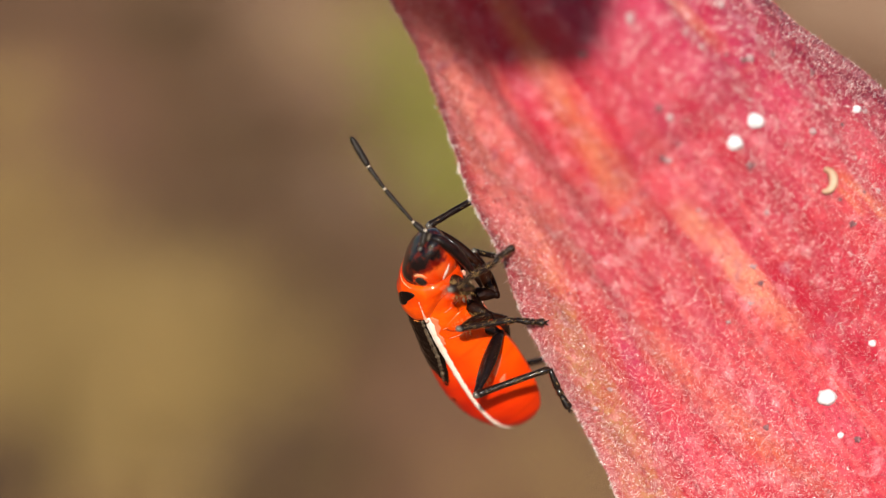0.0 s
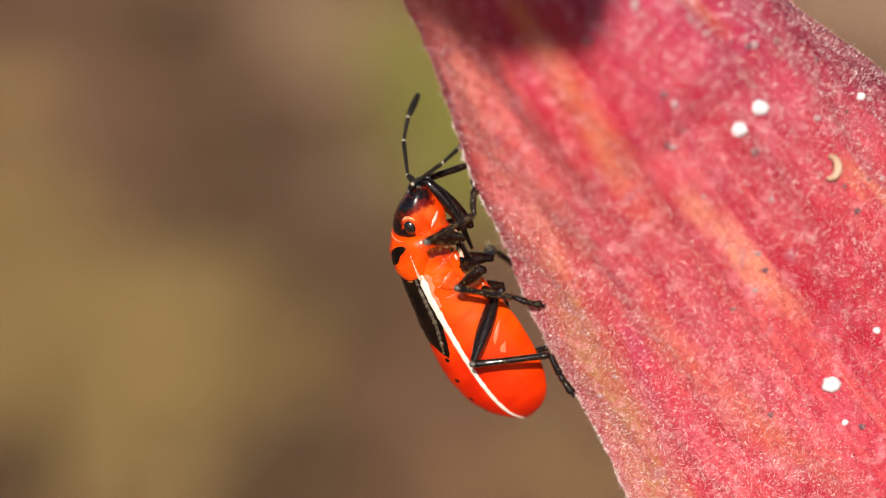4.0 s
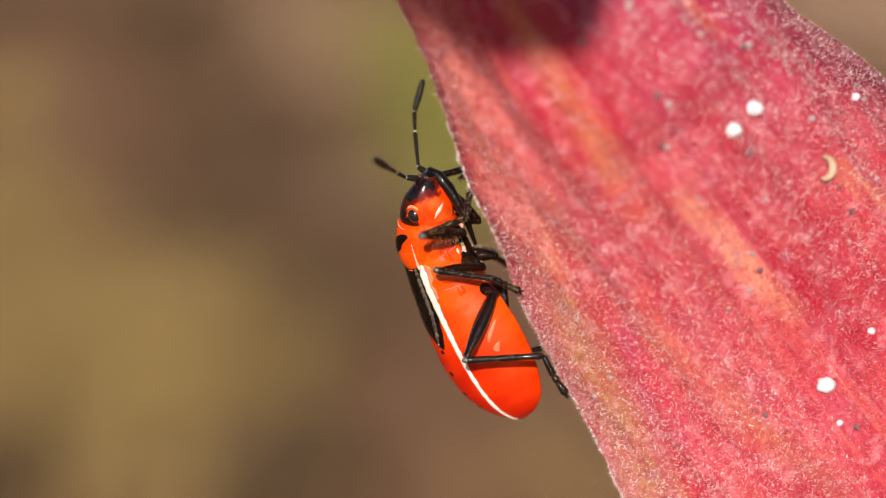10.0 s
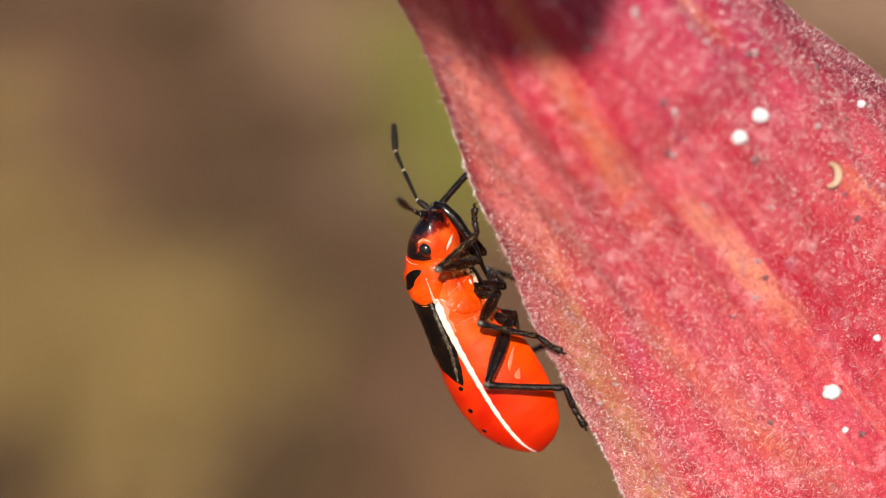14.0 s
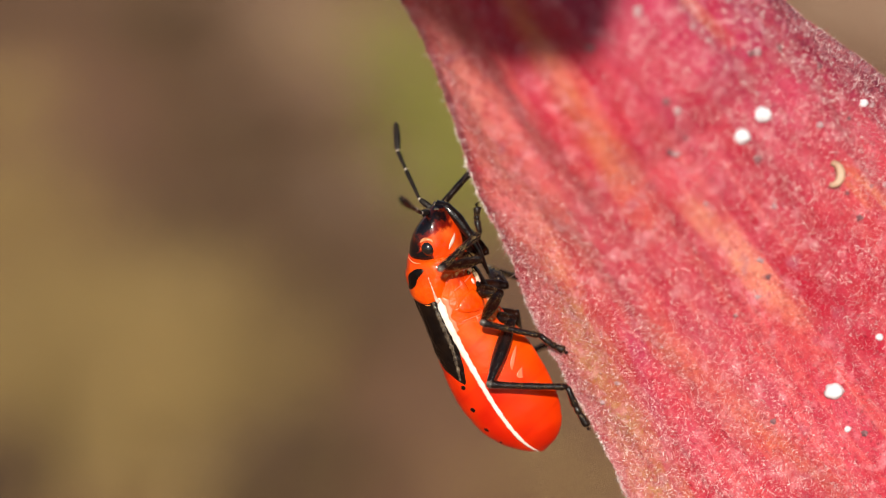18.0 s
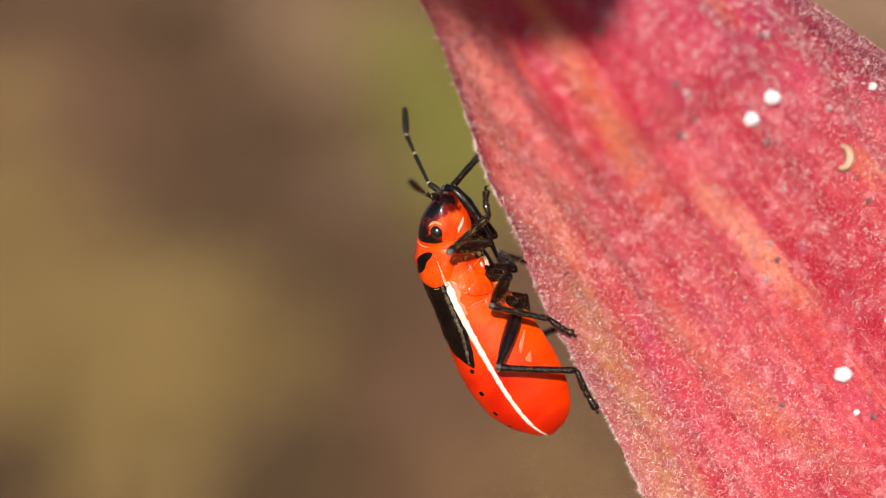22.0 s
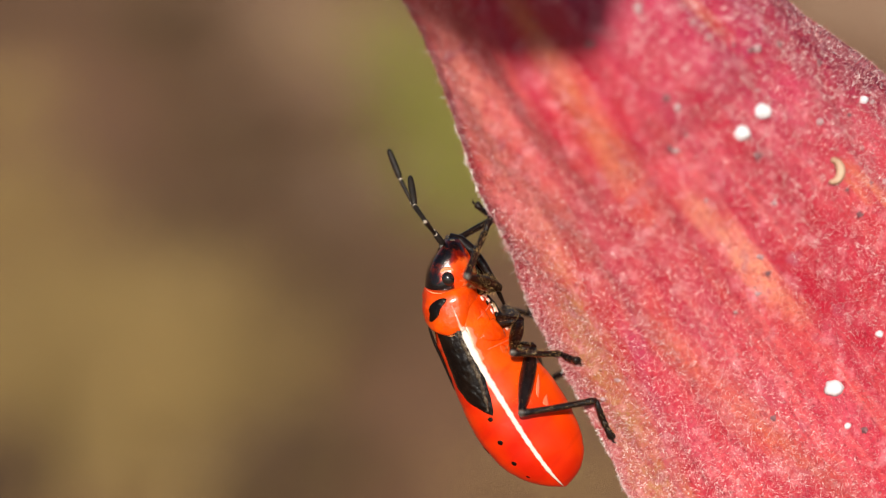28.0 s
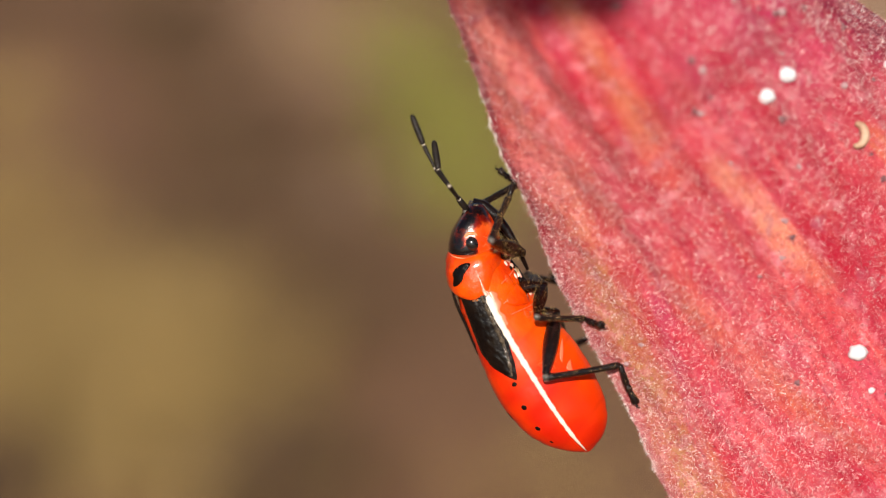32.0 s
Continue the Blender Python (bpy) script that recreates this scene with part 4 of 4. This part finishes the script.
def sway(t):
    """Offset of the plant at t, smooth through its rows."""
    i = max(0, min(len(SWAY) - 2, sum(r[0] <= t for r in SWAY) - 1))
    r = [SWAY[max(0, min(len(SWAY) - 1, k))] for k in (i - 1, i, i + 1, i + 2)]
    h = r[2][0] - r[1][0]
    s = (t - r[1][0]) / h
    out = []
    for c in (1, 2):
        m0 = (r[2][c] - r[0][c]) / max(1e-6, r[2][0] - r[0][0]) * min(h, 0.6)
        m1 = (r[3][c] - r[1][c]) / max(1e-6, r[3][0] - r[1][0]) * min(h, 0.6)
        out.append((2 * s ** 3 - 3 * s * s + 1) * r[1][c] + (s ** 3 - 2 * s * s + s) * m0 + (3 * s * s - 2 * s ** 3) * r[2][c] + (s ** 3 - s * s) * m1)
    return Matrix.Translation((out[0] * U, 0, -out[1] * U))


def body_pose(brow, tail, nod, roll, mm):
    """The bug's pose on the plant: brow and tail in picture units, nod the degrees by which the head comes to the eye, roll those by which the back does."""
    b, e = at(*brow, mm), at(*tail, mm)
    flat = (b - e).normalized()
    fwd = flat * math.cos(radians(nod)) + Vector((0, -1, 0)) * math.sin(radians(nod))
    back = Vector((-flat.z, 0, flat.x))
    left = back.cross(fwd).normalized()
    back = fwd.cross(left)
    turn = Matrix((fwd, left, back)).transposed().to_4x4() @ Matrix.Rotation(radians(roll), 4, "X")
    mid = b.lerp(e, 0.5)
    return Matrix.Translation(mid) @ turn


def pod_face(p):
    """Depth of the pod's near side behind a local place, or None beside the pod."""
    px, py = 784 + p.x / U * FOCUS / p.y, 441 - p.z / U * FOCUS / p.y
    dx, dy = px - TOP[0], py - TOP[1]
    w, s = dx * AX[0] + dy * AX[1], dx * PERP[0] + dy * PERP[1]
    edge = pod_place(w, 0.0)
    half = 216 + 0.25 * w
    for _ in range(6):
        f = math.acos(max(-1, min(1, -s / half)))
        q = pod_place(w, f)
        gap = (784 + q[0] / U * FOCUS / q[1] - px) * PERP[0] + (441 - q[2] / U * FOCUS / q[1] - py) * PERP[1]
        s -= gap
    return float(q[1]) if abs(s) < half and abs(gap) < 3 else None


def chain(start, points, lengths, signs, feet=False):
    """Unit directions of rigid joints from a start through picture units, each leaning to (-1) or from (+1) the eye by what its length leaves over. Feet rest on the pod."""
    out, p = [], start
    for k, ((px, py), length, sign) in enumerate(zip(points, lengths, signs)):
        goal = at(px, py, (p.y - FOCUS) * 1000)
        d = goal - p
        flat, full = math.hypot(d.x, d.z), length * U
        deep = sign * math.sqrt(max(0.0, full * full - flat * flat))
        if feet and k:
            face = pod_face(goal)
            if face is not None:
                rest = face - 11 * U - p.y
                deep = min(deep, rest) if k == 1 else rest
                deep = max(-0.8 * full, min(0.8 * full, deep))
            elif k == 1:
                deep = max(-0.8 * full, min(deep, FOCUS - 0.0013 - p.y))
        run = math.sqrt(full * full - deep * deep)
        d = Vector((d.x / flat * run, deep, d.z / flat * run)).normalized()
        out.append(d)
        p = p + d * full
    return out


class Stance:
    """A way of standing: body, six legs and two feelers."""

    def __init__(self, body, limbs, horns, neck=0.0):
        self.m, self.neck = body_pose(*body), neck
        self.dirs = {}
        for key, pts in limbs.items():
            start = self.m @ coxa_place(*key)
            self.dirs[key] = chain(start, pts, LIMB[key[0]], (-1, 1, 0.4) if key[1] > 0 else (1, 0.4, 0.4), key[1] > 0)
        for side, (pts, signs) in horns.items():
            self.dirs["feeler", side] = chain(self.m @ feeler_base(side, neck), pts, FEELER, signs)


FR, MR, HR, FL, ML, HL = ("front", 1), ("middle", 1), ("hind", 1), ("front", -1), ("middle", -1), ("hind", -1)
HIDDEN_HIND = [(890, 660), (955, 640), (1000, 705)]


def stances():
    s = {}
    s["start"] = Stance(((747, 388), (931, 778), 36.5, -31, 2.0),
                        {FR: [(795, 511), (875, 466), (905, 440)], MR: [(810, 579), (914, 567), (961, 570)], HR: [(840, 694), (964, 656), (1005, 718)],
                         FL: [(736, 383), (828, 359), (850, 370)], ML: [(838, 445), (872, 452), (895, 450)], HL: HIDDEN_HIND},
                        {-1: ([(712, 376), (668, 320), (643, 283), (614, 231)], (1, 1, 1, 1)), 1: ([(754, 398), (790, 428), (806, 441), (820, 455)], (-1, 1, 1, 1))}, 10)
    s["reach"] = Stance(((732, 386), (924, 779), 32.1, -25, 2.0),
                        {FR: [(768, 519), (839, 490), (866, 452)], MR: [(810, 580), (919, 567), (961, 567)], HR: [(836, 698), (958, 659), (1001, 718)],
                         FL: [(736, 388), (829, 362), (850, 370)], ML: [(840, 448), (874, 452), (896, 450)], HL: HIDDEN_HIND},
                        {-1: ([(730, 372), (731, 302), (743, 262), (763, 220)], (1, 1, 1, 1)), 1: ([(752, 398), (790, 426), (806, 440), (820, 454)], (-1, 1, 1, 1))}, 10)
    s["climb"] = Stance(((767.6, 368.2), (917.2, 782.0), 24.8, -24.6, 1.8),
                        {FR: [(769, 484), (833, 415), (831, 374)], MR: [(819, 557), (920, 569), (963, 569)], HR: [(832, 686), (964, 652), (1006, 713)],
                         FL: [(755, 368), (836, 362), (852, 368)], ML: [(846, 461), (884, 477), (905, 488)], HL: HIDDEN_HIND},
                        {-1: ([(765, 365), (768, 318), (781, 286), (798, 250)], (1, 1, 1, 1)), 1: ([(766, 362), (772, 325), (795, 306), (824, 296)], (-1, 1, 1, 1))})
    s["lift"] = Stance(((735.0, 358.8), (916.1, 759.8), 20.2, -24.0, 1.6),
                       {FR: [(753, 464), (831, 397), (835, 374)], MR: [(822, 544), (908, 563), (960, 570)], HR: [(828, 675), (960, 650), (1004, 717)],
                        FL: [(743, 343), (822, 317), (842, 322)], ML: [(858, 455), (890, 478), (905, 488)], HL: HIDDEN_HIND},
                       {-1: ([(722, 338), (718, 262), (724, 215), (738, 158)], (1, 1, 1, 1)), 1: ([(742, 362), (790, 346), (826, 337), (850, 332)], (-1, 1, 1, 1))})
    s["tap"] = Stance(((717.3, 363.0), (922.2, 752.3), 18.3, -19.6, 1.6),
                      {FR: [(745, 458), (831, 403), (830, 374)], MR: [(819, 544), (912, 562), (960, 569)], HR: [(828, 668), (960, 650), (1003, 714)],
                       FL: [(733, 335), (806, 315), (832, 320)], ML: [(858, 455), (890, 478), (905, 488)], HL: HIDDEN_HIND},
                      {-1: ([(709, 345), (717, 295), (738, 262), (772, 239)], (1, 1, 1, 1)), 1: ([(724, 360), (762, 341), (786, 331), (812, 324)], (-1, 1, 1, 1))})
    body = ((757.5, 339.6), (920.5, 748.5), 12.5, -34.5, 1.6)
    limbs = {FR: [(748, 440), (829, 405), (832, 377)], MR: [(772, 499), (877, 515), (904, 528)], HR: [(823, 656), (958, 651), (1002, 717)],
             FL: [(757, 331), (817, 321), (838, 322)], ML: [(858, 462), (884, 478), (900, 488)], HL: HIDDEN_HIND}
    low_horn = ([(719, 336), (704, 329), (688, 320), (665, 306)], (-1, -1, -1, -1))
    s["early"] = Stance(body, limbs, {-1: ([(727, 314), (696, 247), (676, 198), (654, 140)], (1, 1, 1, 1)), 1: low_horn})
    s["curl"] = Stance(body, limbs, {-1: ([(744, 313), (746, 270), (752, 238), (776, 190)], (1, 1, 1, 1)), 1: low_horn})
    s["still"] = Stance(body, limbs, {-1: ([(741, 316), (735, 252), (734, 216), (751, 158)], (1, 1, 1, 1)), 1: low_horn})
    s["jump"] = Stance(((763.3, 384.9), (911.7, 799.1), 10.0, -21.9, 1.6),
                       {FR: [(770, 469), (833, 424), (832, 376)], MR: [(839, 572), (942, 607), (987, 632)], HR: [(852, 700), (958, 668), (1004, 720)],
                        FL: [(765, 354), (817, 318), (838, 320)], ML: [(854, 476), (890, 486), (906, 494)], HL: [(895, 655), (950, 632), (1005, 720)]},
                       {-1: ([(733, 345), (717, 277), (716, 238), (724, 192)], (1, 1, 1, 1)), 1: ([(728, 378), (716, 368), (704, 356), (687, 340)], (-1, -1, -1, -1))})
    body = ((758.0, 390.8), (939.4, 791.7), 8.4, -17.1, 1.6)
    limbs = {FR: [(766, 486), (837, 423), (832, 377)], MR: [(839, 579), (939, 604), (983, 629)], HR: [(851, 686), (976, 695), (1025, 760)],
             FL: [(753, 373), (815, 321), (838, 318)], ML: [(852, 485), (892, 496), (910, 500)], HL: [(900, 650), (947, 625), (1009, 735)]}
    s["turned"] = Stance(body, limbs, {-1: ([(730, 363), (705, 309), (691, 276), (688, 226)], (1, 1, 1, 1)), 1: ([(733, 388), (724, 383), (713, 378), (696, 363)], (-1, -1, -1, -1))})
    body = ((757.4, 399.9), (941.8, 799.4), 5.4, -13.4, 1.6)
    limbs = {**limbs, FR: [(770, 489), (837, 425), (833, 379)], MR: [(837, 588), (940, 607), (983, 630)], FL: [(760, 383), (808, 345), (811, 316)]}
    s["step"] = Stance(body, {**limbs, HR: [(833, 674), (965, 713), (1004, 761)]}, {-1: ([(728, 367), (699, 316), (682, 277), (673, 223)], (1, 1, 1, 1)), 1: ([(729, 391), (719, 386), (708, 382), (684, 349)], (-1, -1, -1, -1))})
    s["waved"] = Stance(body, limbs, {-1: ([(728, 367), (699, 316), (682, 277), (673, 223)], (1, 1, 1, 1)), 1: ([(724, 385), (704, 366), (687, 345), (664, 320)], (-1, -1, -1, -1))})
    s["low"] = Stance(((783.0, 458.9), (976.4, 854.1), 2.6, 1.0, 0.7),
                      {FR: [(812, 505), (847, 426), (856, 408)], MR: [(891, 637), (976, 645), (1033, 662)], HR: [(906, 741), (1018, 731), (1072, 791)],
                       FL: [(777, 439), (836, 417), (833, 378)], ML: [(880, 563), (922, 570), (936, 566)], HL: [(950, 700), (990, 675), (1030, 730)]},
                      {-1: ([(754, 424), (716, 374), (696, 333), (675, 279)], (1, 1, 1, 1)), 1: ([(758, 431), (740, 410), (720, 380), (712, 327)], (-1, -1, 1, 1))})
    return s


# seconds and stance; between two of them the bug passes from one to the other
ACTS = [(0.0, "start"), (0.85, "start"), (1.05, "reach"), (1.35, "reach"), (1.65, "climb"), (2.6, "climb"), (2.95, "lift"), (3.1, "lift"), (3.4, "tap"), (3.6, "tap"), (4.6, "early"), (5.7, "early"),
        (5.85, "curl"), (6.05, "curl"), (6.3, "still"), (10.9, "still"), (11.0, "jump"), (11.1, "turned"), (22.92, "turned"), (23.0, "step"), (23.08, "waved"), (23.33, "waved"), (23.48, "low"), (32.0, "low")]


def bug_at(t, poses):
    """Body matrix on the plant, joint directions and the neck's turn at t."""
    i = max(0, min(len(ACTS) - 2, sum(a[0] <= t for a in ACTS) - 1))
    (t0, a), (t1, b) = ACTS[i], ACTS[i + 1]
    k = min(1, max(0, (t - t0) / (t1 - t0)))
    k = k * k * (3 - 2 * k)
    p, q = poses[a], poses[b]
    dirs = {key: [u.lerp(v, k).normalized() for u, v in zip(p.dirs[key], q.dirs[key])] for key in p.dirs}
    return p.m.lerp(q.m, k), dirs, p.neck + (q.neck - p.neck) * k


def joint_pose(place, way):
    return Matrix.Translation(place) @ way.to_track_quat("X", "Z").to_matrix().to_4x4()


def motions():
    poses = stances()
    times = {round(0.25 * i, 3) for i in range(129)} | {r[0] for r in SWAY}
    changes = {0.0, 32.0}
    for (t0, a), (t1, b) in zip(ACTS, ACTS[1:]):
        changes |= {t0, t1}
        if a != b:
            n = max(2, round((t1 - t0) / 0.1))
            changes |= {round(t0 + (t1 - t0) * k / n, 3) for k in range(n + 1)}
    times = sorted(times | changes)
    walk(plant, [(t, BASE @ sway(t)) for t in times])
    walk(bug, [(t, BASE @ sway(t) @ bug_at(t, poses)[0]) for t in times])
    rows = {}
    for t in sorted(changes):
        m, dirs, turn = bug_at(t, poses)
        rows.setdefault("head", (head, []))[1].append((t, neck_pose(turn)))
        inv, back = m.inverted(), m.to_3x3().inverted()
        for key, ways in dirs.items():
            if key[0] == "feeler":
                p, lengths, obs = feeler_base(key[1], turn), FEELER, feelers[key[1]]
            else:
                p, lengths, obs = coxa_place(*key), LIMB[key[0]], legs[key]
            for ob, way, length in zip(obs, ways, lengths):
                d = (back @ way).normalized()
                rows.setdefault(ob.name, (ob, []))[1].append((t, joint_pose(p, d)))
                p = p + d * length * U
    for ob, keyed in rows.values():
        walk(ob, keyed)


motions()
